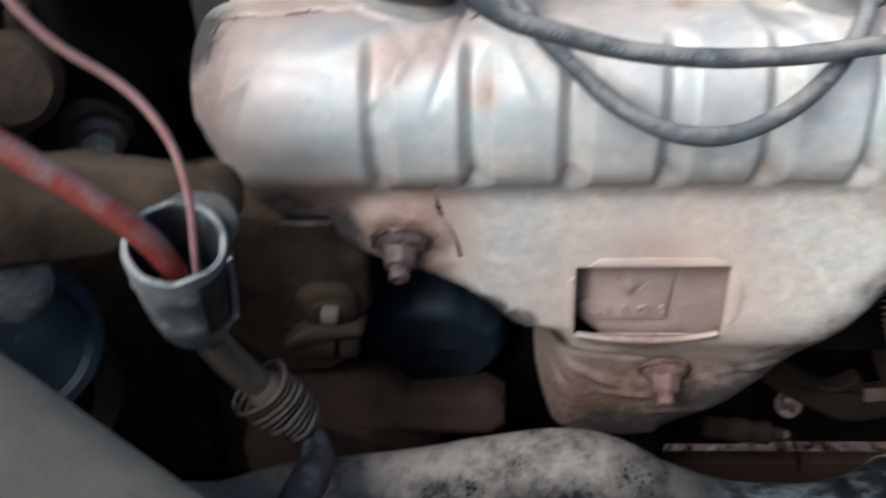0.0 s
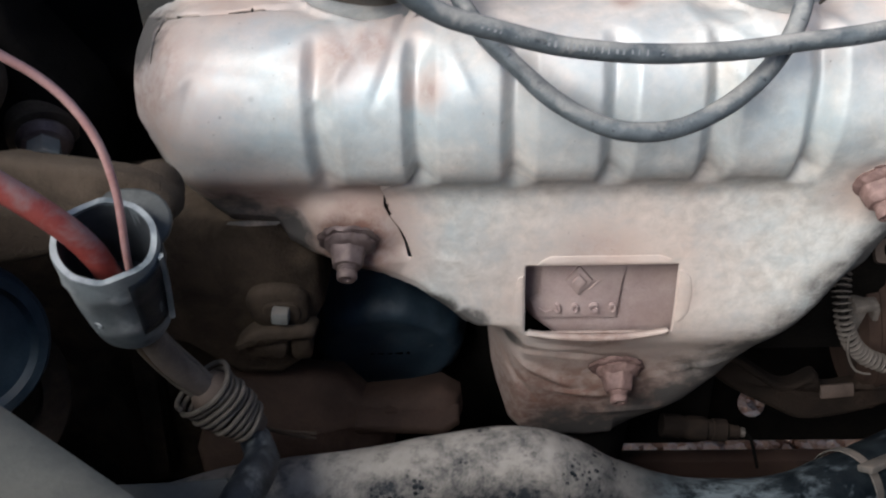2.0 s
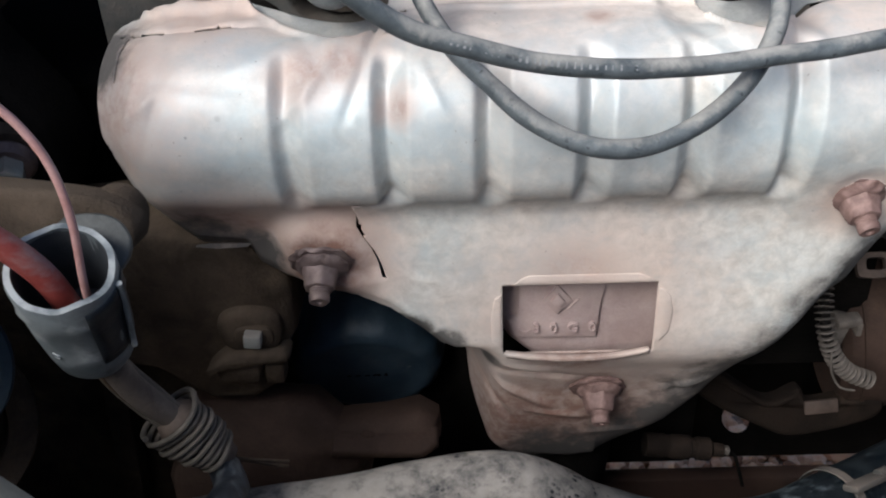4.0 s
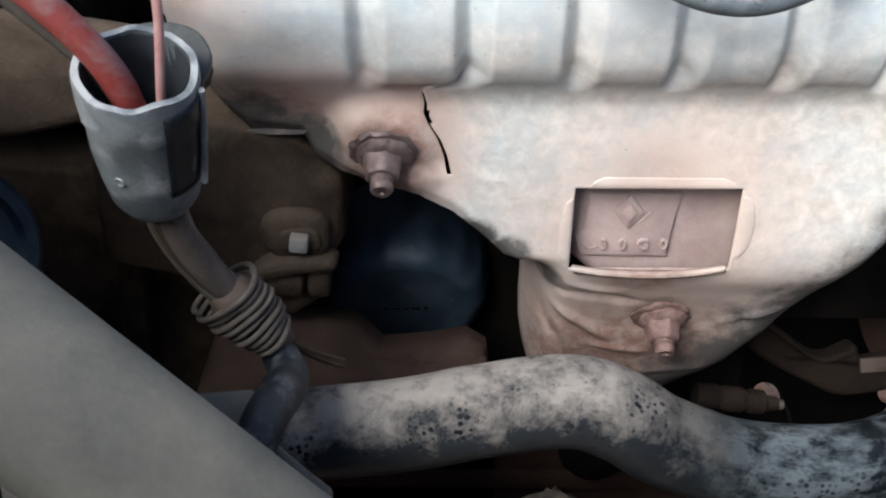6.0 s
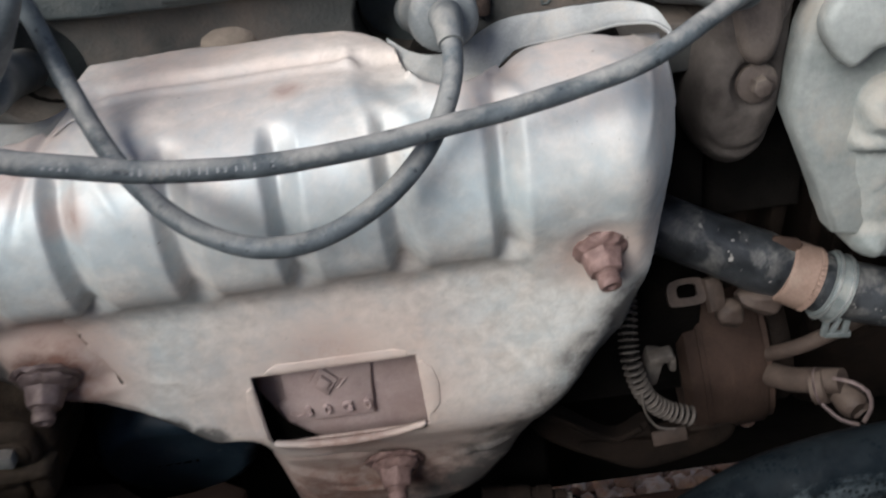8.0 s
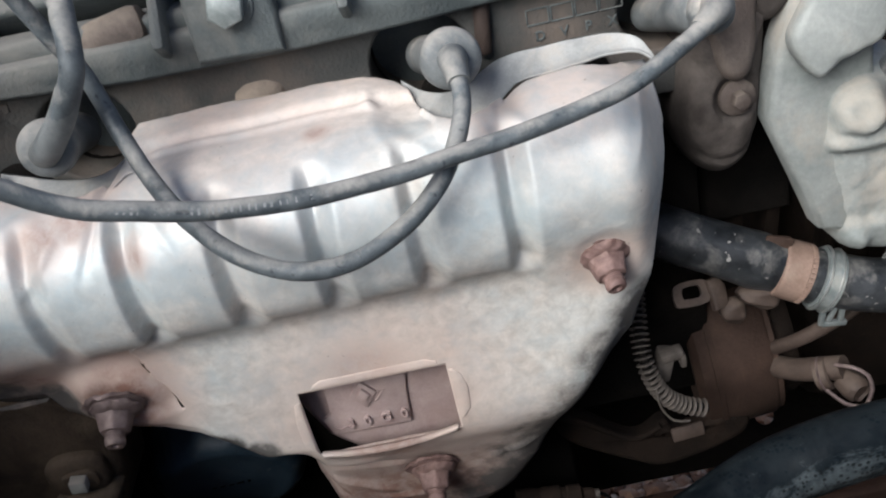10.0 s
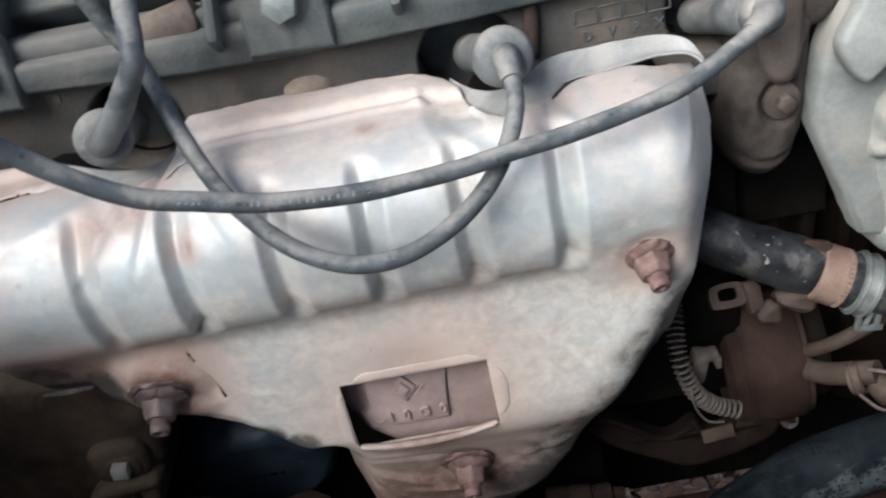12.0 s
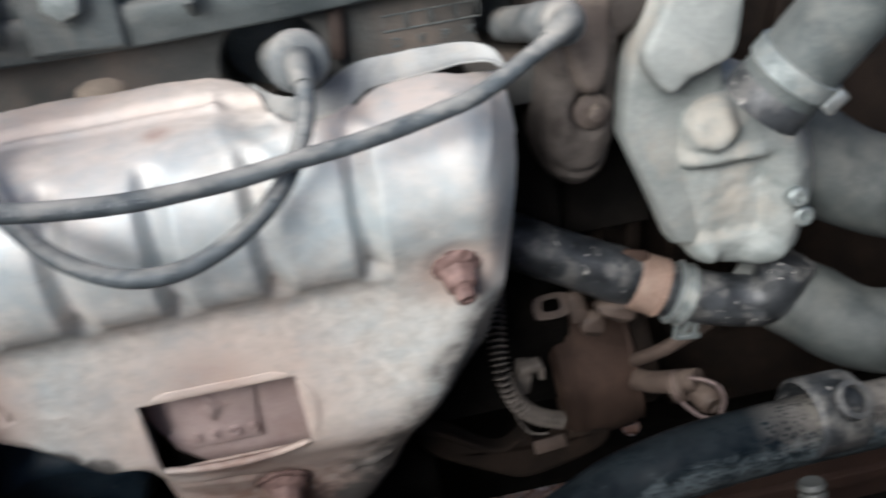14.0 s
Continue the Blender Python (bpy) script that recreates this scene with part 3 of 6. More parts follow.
def letters(text, size, depth, m, name, material, parent, label=""):
    """Raised letters in the built-in font, as a mesh, at the pose m (text reads along x, faces +z)."""
    cu = bpy.data.curves.new("lettering", "FONT")
    cu.body, cu.size, cu.extrude, cu.bevel_depth = text, size, depth, size * 0.02
    cu.align_x = "CENTER"
    cu.space_character = 1.35
    tmp = bpy.data.objects.new("lettering", cu)
    me = bpy.data.meshes.new_from_object(tmp)
    bpy.data.objects.remove(tmp)
    me.transform(m)
    me.materials.clear()
    me.materials.append(material)
    ob = new(name, me)
    ob.parent = parent
    if label:
        ob["label"] = label
    return ob


def rounded(outline, step=0.002):
    """A smooth closed outline through the given corners."""
    n = len(outline)
    p = [V((*q, 0)) for q in outline]
    out = []
    for i in range(n):
        a, b, c, d = p[i - 1], p[i], p[(i + 1) % n], p[(i + 2) % n]
        k = max(1, int((c - b).length / step))
        for j in range(k):
            t = j / k
            q = 0.5 * (2 * b + (c - a) * t + (2 * a - 5 * b + 4 * c - d) * t * t + (3 * b - a - 3 * c + d) * t ** 3)
            out.append((q.x, q.y))
    return out


def smoothstep(a, b, x):
    t = min(1.0, max(0.0, (x - a) / (b - a)))
    return t * t * (3 - 2 * t)


def table(pairs, x):
    """Straight-line look-up in (x, value) pairs."""
    if x <= pairs[0][0]:
        return pairs[0][1]
    for (a, va), (b, vb) in zip(pairs, pairs[1:]):
        if x <= b:
            return va + (vb - va) * (x - a) / max(1e-9, b - a)
    return pairs[-1][1]


# ---- exhaust heat shield ----
PROFILE = [(0.4365, 0.645), (0.4325, 0.658), (0.428, 0.672), (0.422, 0.69), (0.4135, 0.715), (0.408, 0.735), (0.399, 0.755), (0.390, 0.770), (0.3865, 0.783), (0.386, 0.80),
           (0.386, 0.83), (0.3858, 0.855), (0.3845, 0.863), (0.3800, 0.8700), (0.3732, 0.8765), (0.3678, 0.886), (0.3650, 0.901), (0.367, 0.917),
           (0.3725, 0.929), (0.383, 0.9385), (0.397, 0.9435), (0.412, 0.945), (0.4240, 0.9457), (0.4285, 0.9498), (0.438, 0.9508), (0.455, 0.951)]
BOTTOM = [(-0.111, 0.925), (-0.1100, 0.910), (-0.106, 0.888), (-0.097, 0.868), (-0.086, 0.852), (-0.077, 0.844), (-0.055, 0.841), (-0.051, 0.831),
          (-0.040, 0.823), (-0.017, 0.8195), (-0.006, 0.8155), (0.010, 0.8072), (0.026, 0.7932), (0.040, 0.7780), (0.0450, 0.767), (0.0465, 0.715),
          (0.050, 0.692), (0.057, 0.668), (0.080, 0.658), (0.104, 0.655), (0.134, 0.662), (0.158, 0.674), (0.174, 0.700), (0.186, 0.728), (0.195, 0.746), (0.206, 0.763), (0.220, 0.787),
          (0.233, 0.810), (0.242, 0.834), (0.248, 0.861), (0.253, 0.883), (0.2555, 0.898), (0.2575, 0.92)]
BACK = [(-0.110, 0.404), (-0.105, 0.417), (-0.096, 0.427), (-0.078, 0.430), (-0.060, 0.430), (-0.046, 0.428), (-0.038, 0.420), (-0.028, 0.411), (-0.016, 0.403), (-0.003, 0.394), (0.005, 0.396), (0.013, 0.405), (0.017, 0.426), (0.021, 0.447),
        (0.068, 0.449), (0.105, 0.447), (0.136, 0.444), (0.144, 0.440), (0.150, 0.430), (0.155, 0.413), (0.160, 0.400), (0.166, 0.393), (0.173, 0.391), (0.182, 0.397), (0.188, 0.406),
        (0.196, 0.412), (0.225, 0.4165), (0.246, 0.412), (0.2575, 0.398)]
CRACK = [(0.820, 0.0125), (0.828, 0.0095), (0.836, 0.0080), (0.843, 0.0055), (0.850, 0.0012), (0.855, -0.0010), (0.860, -0.0005), (0.868, -0.0022)]
# open slits in the crumpled rim, as (x, y) on the top of the sheet
SLITS = [((-0.103, 0.404), (-0.096, 0.4085), (-0.082, 0.4095), (-0.077, 0.4080)), ((-0.066, 0.4090), (-0.056, 0.4105), (-0.050, 0.4095)), ((-0.0985, 0.378), (-0.0985, 0.392), (-0.0970, 0.403)),
         ((0.0175, 0.4000), (0.0215, 0.4060), (0.0265, 0.4085)), ((0.0205, 0.4185), (0.0250, 0.4215))]
WIN = (0.0645, 0.1385, 0.7775, 0.8205)
CREASES = [((-0.030, 0.915), (0.004, 0.948), 0.0013), ((0.0, 0.918), (0.014, 0.949), -0.0014), ((-0.098, 0.90), (-0.085, 0.94), 0.0012), ((-0.090, 0.895), (-0.070, 0.945), -0.0009), ((-0.050, 0.935), (-0.015, 0.944), 0.0012), ((-0.104, 0.912), (-0.060, 0.942), 0.0010),
           ((-0.085, 0.935), (-0.035, 0.930), -0.0007), ((0.030, 0.940), (0.045, 0.915), 0.0008),
           ((0.012, 0.928), (0.030, 0.946), -0.0005), ((0.132, 0.945), (0.155, 0.920), 0.0012), ((0.135, 0.948), (0.165, 0.936), -0.0012), ((0.185, 0.944), (0.202, 0.935), 0.0012),
           ((0.060, 0.758), (0.106, 0.748), -0.0028), ((0.058, 0.748), (0.092, 0.718), 0.0034), ((0.066, 0.766), (0.094, 0.758), 0.0022), ((0.052, 0.742), (0.072, 0.702), -0.0026), ((0.080, 0.715), (0.112, 0.708), 0.0020), ((0.150, 0.733), (0.176, 0.743), 0.0024), ((0.150, 0.738), (0.166, 0.731), -0.0020), ((0.100, 0.688), (0.150, 0.694), 0.0012),
           ((0.020, 0.826), (0.034, 0.824), 0.0007), ((0.238, 0.915), (0.249, 0.943), 0.0010)]


def segment_distance(px, pz, a, b):
    ax, az = a
    bx, bz = b
    t = ((px - ax) * (bx - ax) + (pz - az) * (bz - az)) / ((bx - ax) ** 2 + (bz - az) ** 2)
    t = min(1.0, max(0.0, t))
    return math.hypot(px - ax - t * (bx - ax), pz - az - t * (bz - az)), t


def shield_point(x, y, z, ny, nz):
    """The pressed shape of the sheet: ribs, rounded ends, pads, folds and dents, from a point of the plain profile."""
    push = 0.0
    # six pressed grooves over the barrel, flat-bottomed with steep walls
    for k in range(6):
        d = x - (-0.0238 + 0.0420 * k) - 0.0012 * smoothstep(0.90, 0.94, z)
        if abs(d) < 0.013:
            way = smoothstep(0.868, 0.8765, z) * (1 - smoothstep(0.375, 0.390, y) if z > 0.92 else 1.0)
            deep = 0.0074 if k else 0.0046
            e = d + 0.0018
            ramp_side = min(1.0, max(0.0, 1 - e / 0.0096))
            cut = 0.7 * ramp_side + 0.3 * smoothstep(0.0, 1.0, ramp_side) if e > 0 else 1 - smoothstep(0.0, 0.0066, -e)
            push -= deep * way * cut
    # raised pads round the nuts
    r1 = math.hypot(x + 0.017, (z - 0.842) * 0.9)
    push += 0.0055 * (1 - smoothstep(0.012, 0.030, r1)) * smoothstep(0.868, 0.85, z)
    push -= 0.0015 * (1 - smoothstep(0.010, 0.019, math.hypot(x - 0.116, z - 0.736)))
    r3 = math.hypot(x - 0.222, z - 0.87)
    push -= 0.0015 * (1 - smoothstep(0.008, 0.018, r3))
    for a, b, deep in CREASES:
        if min(a[0], b[0]) - 0.01 < x < max(a[0], b[0]) + 0.01:
            d, t = segment_distance(x, z, a, b)
            push += deep * math.exp(-(d / 0.0024) ** 2) * math.sin(math.pi * min(1, max(0, 0.1 + 0.8 * t)))
    if z > 0.94 and 0.02 < x < 0.14:
        push += 0.0018 * math.exp(-((y - 0.4215) / 0.0022) ** 2) * smoothstep(0.026, 0.034, x) * smoothstep(0.137, 0.131, x)
        push += 0.0016 * math.exp(-((y - 0.424) / 0.004) ** 2 - ((x - 0.131) / 0.003) ** 2)
    if z > 0.94 and x < -0.03:
        # crumpled seam along the left-hand rim
        push -= 0.0022 * math.exp(-((y - 0.409 - 0.002 * noise.noise(V((x * 90, 2, 0)))) / 0.0016) ** 2) * smoothstep(-0.104, -0.094, x) * smoothstep(-0.036, -0.044, x)
        push += 0.0016 * noise.noise(V((x * 120, y * 120, 7))) * smoothstep(0.404, 0.414, y)
    # dents of a sheet that has been pulled off and on
    push += 0.0011 * noise.noise(V((x * 34 + 3, y * 34, z * 34 + 8))) * smoothstep(0.872, 0.895, z)
    push += 0.0004 * noise.noise(V((x * 22, y * 22, z * 22))) + 0.0002 * noise.noise(V((x * 75, y * 75, z * 75 + 4)))
    if z < 0.93:
        # the crease fades out round the nut near the corner
        flat = 0.386 - 0.0205 * smoothstep(0.838, 0.912, z)
        y += (flat - y) * (1 - smoothstep(0.016, 0.056, r3)) * smoothstep(0.925, 0.900, z)
        # and fades out towards the left-hand end
        flat = 0.3885 - 0.0225 * smoothstep(0.836, 0.908, z)
        y += (flat - y) * 0.85 * smoothstep(0.0, -0.045, x) * smoothstep(0.912, 0.890, z)
    y2, z2 = y + ny * push, z + nz * push
    # the sheet falls towards the two plug notches
    if z > 0.93:
        z2 -= 0.0050 * smoothstep(0.126, 0.154, x) * smoothstep(0.204, 0.188, x) * smoothstep(0.385, 0.412, y)
        z2 -= 0.0040 * smoothstep(-0.046, -0.014, x) * smoothstep(0.024, 0.008, x) * smoothstep(0.385, 0.412, y)
    # the ends of the barrel turn back
    e = smoothstep(-0.075, -0.114, x)
    y2 += 0.020 * e * e + 0.006 * e
    z2 -= 0.010 * e * smoothstep(0.90, 0.95, z)
    e = smoothstep(0.226, 0.264, x)
    y2 += 0.040 * e * e * (0.4 + 0.6 * smoothstep(0.84, 0.89, z))
    z2 -= 0.010 * e * smoothstep(0.90, 0.95, z)
    # left of the tear the sheet tucks under the barrel
    if z < 0.885:
        y2 += 0.006 * smoothstep(0.0, -0.035, x) * smoothstep(0.882, 0.850, z) * (1 - 0.8 * (1 - smoothstep(0.014, 0.030, r1)))
        if 0.826 < z < 0.872 and x < 0.0095:
            y2 += 0.0032 * smoothstep(0.824, 0.834, z) * smoothstep(0.874, 0.868, z) * smoothstep(-0.035, 0.0, x)
    # the lower right-hand edge rolls back
    if x > 0.12 and z < 0.87:
        d = min(segment_distance(x, z, a, b)[0] for a, b in (((0.134, 0.662), (0.158, 0.674)), ((0.158, 0.674), (0.186, 0.728)), ((0.186, 0.728), (0.220, 0.787)), ((0.220, 0.787), (0.242, 0.834))))
        e = 1 - smoothstep(-0.006, 0.034, d)
        y2 += 0.009 * e * e * smoothstep(0.868, 0.82, z)
    # the lower lobe folds back on its left side
    if z < 0.785:
        k = smoothstep(0.785, 0.765, z)
        f = smoothstep(0.072, 0.044, x)
        y2 += k * 0.030 * f * f
    return y2, z2


def heat_shield():
    root = thing("heat_shield", "dented aluminised steel exhaust heat shield with pressed ribs and rust-stained nuts", "heat shield")
    prof = spline([(0, y, z) for y, z in PROFILE], 0.0016)
    rows = [(p.y, p.z) for p in prof]
    xs = list(np.arange(-0.1090, 0.2595, 0.0011))
    for w in (*WIN[:2], 0.0100):
        i = int(np.argmin([abs(x - w) for x in xs]))
        xs[i] = w
    ci = min(range(len(xs)), key=lambda i: abs(xs[i] - 0.010))
    xs[ci - 1] = 0.0080
    nr = []
    for i in range(len(rows)):
        a, b = rows[max(0, i - 1)], rows[min(len(rows) - 1, i + 1)]
        ty, tz = b[0] - a[0], b[1] - a[1]
        k = math.hypot(ty, tz)
        nr.append((-tz / k, ty / k))
    for w in WIN[2:]:
        i = min(range(len(rows)), key=lambda j: abs(rows[j][1] - w) + (1 if rows[j][0] > 0.395 else 0))
        rows[i] = (rows[i][0], w)
    # share of the way along the profile: height on the front, then depth on the top
    key = [z if y < 0.40 or z < 0.90 else z + (y - 0.40) for y, z in rows]
    for i in range(1, len(key)):
        key[i] = max(key[i], key[i - 1] + 1e-6)
    verts, faces = [], []
    index = {}
    for i, x in enumerate(xs):
        lo = table(BOTTOM, x) + 0.0006 * noise.noise(V((x * 300, 3, 0)))
        hi_y = table(BACK, x) + 0.0008 * noise.noise(V((x * 260, 9, 0)))
        hi = table([(q[0], k) for q, k in zip(rows, key) if q[1] > 0.93], hi_y)
        for j, k in enumerate(key):
            kk = min(max(k, lo), hi)
            if kk == k:
                y, z = rows[j]
                ny, nz = nr[j]
            else:
                n = int(np.searchsorted(key, kk))
                n = min(max(n, 1), len(key) - 1)
                t = (kk - key[n - 1]) / (key[n] - key[n - 1])
                y = rows[n - 1][0] + t * (rows[n][0] - rows[n - 1][0])
                z = rows[n - 1][1] + t * (rows[n][1] - rows[n - 1][1])
                ny, nz = nr[n]
            y2, z2 = shield_point(x, y, z, ny, nz)
            # columns bend to follow the tear
            bend = (table(CRACK, z) - 0.010) * smoothstep(0.812, 0.828, z) * smoothstep(0.876, 0.867, z) * max(0.0, 1 - abs(x - 0.010) / 0.035) if z < 0.876 else 0.0
            # rims curl a little: the notch lips turn up, the apron's edge turns back
            if y > 0.38 and z > 0.93 and (0.155 < x < 0.19 or -0.05 < x < 0.012):
                z2 += 0.002 * smoothstep(0.006, 0.0, hi - k)
            if z < 0.90:
                y2 += 0.0035 * smoothstep(0.007, 0.0, k - lo)
                if x > 0.12:
                    y2 += 0.011 * smoothstep(0.12, 0.16, x) * smoothstep(0.244, 0.215, x) * smoothstep(0.034, 0.0, k - lo) ** 2
            index[i, j] = len(verts)
            verts.append((x + bend, y2, z2))
    for i in range(len(xs) - 1):
        xm = (xs[i] + xs[i + 1]) / 2
        for j in range(len(rows) - 1):
            zm = (rows[j][1] + rows[j + 1][1]) / 2
            if WIN[0] < xm < WIN[1] and WIN[2] < zm < WIN[3]:
                continue
            if (i == ci - 1 and 0.826 < zm < 0.8665) or (i == ci and 0.851 < zm < 0.857):
                continue
            ym = (rows[j][0] + rows[j + 1][0]) / 2
            if zm > 0.93 and (xm < -0.045 or 0.015 < xm < 0.03) and any(segment_distance(xm, ym, a, b)[0] < 0.0008 for sl in SLITS for a, b in zip(sl, sl[1:])):
                continue
            faces.append((index[i, j], index[i + 1, j], index[i + 1, j + 1], index[i, j + 1]))
    me = bpy.data.meshes.new("sheet")
    me.from_pydata(verts, [], faces)
    bm = bmesh.new()
    bm.from_mesh(me)
    bpy.data.meshes.remove(me)
    bmesh.ops.remove_doubles(bm, verts=bm.verts, dist=0.00005)
    bmesh.ops.dissolve_degenerate(bm, dist=0.00005, edges=bm.edges)
    loose = [q for q in bm.verts if not q.link_faces]
    bmesh.ops.delete(bm, geom=loose, context="VERTS")
    ob = part("sheet", bm, SHIELD, root)
    ob.data.set_sharp_from_angle(angle=radians(80))
    sol = ob.modifiers.new("thickness", "SOLIDIFY")
    sol.thickness, sol.offset = 0.0011, -1.0

    # tabs bent outwards round the cut-out
    def strip(pts, across, name):
        bm = bmesh.new()
        prev = None
        path = spline(pts, 0.002)
        n = len(path)
        for i, q in enumerate(path):
            k = i / (n - 1)
            ring = [bm.verts.new(q + V(a)) for a in across(k)]
            if prev:
                for c in range(len(ring) - 1):
                    bm.faces.new((prev[c], prev[c + 1], ring[c + 1], ring[c]))
            prev = ring
        ob = part(name, bm, SHIELD, root, "rust-stained bent tab of the cut-out")
        s = ob.modifiers.new("thickness", "SOLIDIFY")
        s.thickness, s.offset = 0.0011, 0
        return ob

    def lip(k):
        e = math.sin(math.pi * min(1, max(0, k))) ** 0.4
        return [(0, 0.0022, 0.0004), (0, 0.0, 0.0006 * e), (0, -0.0009 * e, 0.0001), (0, -0.0010 * e, -0.0008 * e), (0, 0.0002, -0.0018)]
    strip([(0.066, 0.386, 0.7785), (0.080, 0.3856, 0.7768), (0.101, 0.3852, 0.7760), (0.122, 0.3856, 0.7768), (0.137, 0.386, 0.7790)], lip, "window_tab")

    # punched tabs pressed flat against the sheet
    for o, q in (([(-0.031, -0.0004), (0.0335, -0.0004), (0.0335, 0.0022), (0.028, 0.0048), (-0.024, 0.0050), (-0.028, 0.0028)], (0.1010, 0.3866, 0.8212)),
                 ([(0.0, -0.0165), (0.0, 0.0165), (-0.0030, 0.0150), (-0.0052, 0.0040), (-0.0050, -0.0120)], (0.0640, 0.3866, 0.7985)),
                 ([(0.0, 0.0160), (0.0, -0.0150), (0.0030, -0.0150), (0.0066, -0.0100), (0.0076, 0.0030), (0.0058, 0.0120), (0.0020, 0.0165)], (0.1390, 0.3866, 0.8005))):
        part("window_tab", slab(o, q, (0, -1, 0), 0.0011, 0.0004), SHIELD, root, "rust-stained flattened tab of the cut-out")

    # rear half of the shield: cups in both plug notches and the band over the right-hand end
    def rear(rows, name):
        bm = bmesh.new()
        front = spline([(x, a, b) for x, a, b, c, d in rows], 0.002)
        back = spline([(x, c, d) for x, a, b, c, d in rows], 0.002)
        n = min(len(front), len(back))
        prev = None
        for i in range(n):
            a, b = front[round(i * (len(front) - 1) / (n - 1))], back[round(i * (len(back) - 1) / (n - 1))]
            ring = [bm.verts.new(a.lerp(b, k / 6) + V((0, 0, -0.0022 * math.sin(math.pi * k / 6) + 0.0006 * noise.noise(a.lerp(b, k / 6) * 90)))) for k in range(7)]
            ring.append(bm.verts.new(b + V((0, 0.0022, -0.0006))))
            if prev:
                for c in range(7):
                    bm.faces.new((prev[c], prev[c + 1], ring[c + 1], ring[c]))
            prev = ring
        ob = part(name, bm, BARE_PLATE, root, "dull grey rear half of the shield")
        s = ob.modifiers.new("thickness", "SOLIDIFY")
        s.thickness, s.offset = 0.0011, 0
    rear([(0.147, 0.424, 0.9385, 0.440, 0.946), (0.156, 0.402, 0.9345, 0.430, 0.9425), (0.166, 0.387, 0.9335, 0.425, 0.9415), (0.176, 0.388, 0.9340, 0.426, 0.9425), (0.185, 0.402, 0.9375, 0.430, 0.9460),
          (0.195, 0.4170, 0.9415, 0.430, 0.9500), (0.212, 0.4190, 0.9430, 0.428, 0.9520), (0.240, 0.4190, 0.9455, 0.427, 0.9522), (0.2535, 0.414, 0.9465, 0.421, 0.9500), (0.2585, 0.407, 0.9420, 0.411, 0.9440)], "rear_flange")
    rear([(-0.046, 0.424, 0.9390, 0.436, 0.9450), (-0.035, 0.412, 0.9360, 0.432, 0.9430), (-0.018, 0.396, 0.9345, 0.425, 0.9405), (0.000, 0.387, 0.9335, 0.421, 0.9395), (0.012, 0.396, 0.9355, 0.425, 0.9415), (0.019, 0.424, 0.9400, 0.438, 0.9450)], "rear_flange")
    # bent scrap of the sheet's torn lower left corner
    bm = slab([(0, 0), (0.010, -0.0018), (0.024, -0.0022), (0.026, -0.0008), (0.016, 0.0002), (0.009, 0.0008), (0.001, 0.0008)], (-0.0790, 0.3905, 0.8455), (0.1, -0.95, 0.2), 0.0011, 0)
    part("torn_edge", bm, SHIELD, root)
    return root


heat_shield()


def flange_nut(tip, material, label, spin=0.0, lean=0.0, seed=0):
    """A corroded flanged nut on its stud, pointing forwards and down out of the shield; tip is the stud's free end."""
    root = thing("flange_nut", label, "nut", "nuts of the heat shield")
    ax = V((lean, -0.87, -0.49)).normalized()
    o = V(tip) - ax * 0.0190

    def corrode(bm, amount, scale):
        for q in bm.verts:
            p = q.co * scale + V((seed, 0, 0))
            q.co += noise.noise_vector(p) * amount
        return bm
    part("washer", corrode(lathe([(0.0, -0.003), (0.0135, -0.003), (0.0145, -0.0023), (0.0147, -0.0012), (0.0137, -0.0003), (0.004, 0.0)], o, ax, 48), 0.0013, 260), material, root)
    part("flange", corrode(lathe([(0.0105, -0.0006), (0.0122, 0.0004), (0.0123, 0.0014), (0.0112, 0.0024), (0.0101, 0.0036), (0.0080, 0.0044), (0.003, 0.0046)], o + V((0.0006, 0, 0.0005)), ax, 48), 0.0009, 330), material, root)
    # six sides worn round, tapering to the stud
    bm = bmesh.new()
    rows = [(0.0096, 0.0024), (0.0090, 0.0045), (0.0083, 0.0075), (0.0078, 0.0104), (0.0070, 0.0122), (0.0048, 0.0128)]
    w = ax
    u = w.orthogonal().normalized()
    v = w.cross(u)
    prev = None
    for r, h in rows:
        ring = []
        for k in range(36):
            a = 2 * math.pi * k / 36
            six = math.cos(math.pi / 6) / math.cos((a + spin) % (math.pi / 3) - math.pi / 6)
            ring.append(bm.verts.new(o + w * h + (u * math.cos(a) + v * math.sin(a)) * r * (0.35 + 0.65 * six)))
        if prev:
            for k in range(36):
                bm.faces.new((prev[k], prev[(k + 1) % 36], ring[(k + 1) % 36], ring[k]))
        prev = ring
    bm.faces.new(prev)
    part("nut", corrode(bm, 0.0004, 420), material, root)
    part("stud", corrode(lathe([(0.0048, 0.010), (0.0049, 0.0132), (0.0043, 0.0137), (0.0049, 0.0143), (0.0044, 0.0150), (0.0049, 0.0157), (0.0048, 0.0180), (0.0041, 0.0190), (0.0022, 0.0189), (0.0018, 0.0176), (0.0, 0.0174)], o, ax, 22), 0.0003, 400), material, root)
    return root


flange_nut((-0.0195, 0.3640, 0.8300), DULL_STEEL, "dull brown flange nut on a stud through the shield's raised pad", 0.5, seed=3)
flange_nut((0.1160, 0.3885, 0.7270), RUSTY, "rusty flange nut on a stud below the shield's cut-out", 0.5, seed=11)
flange_nut((0.2228, 0.3660, 0.8578), RUSTY, "rusty flange nut on a stud near the shield's corner", 0.35, 0.10, seed=23)


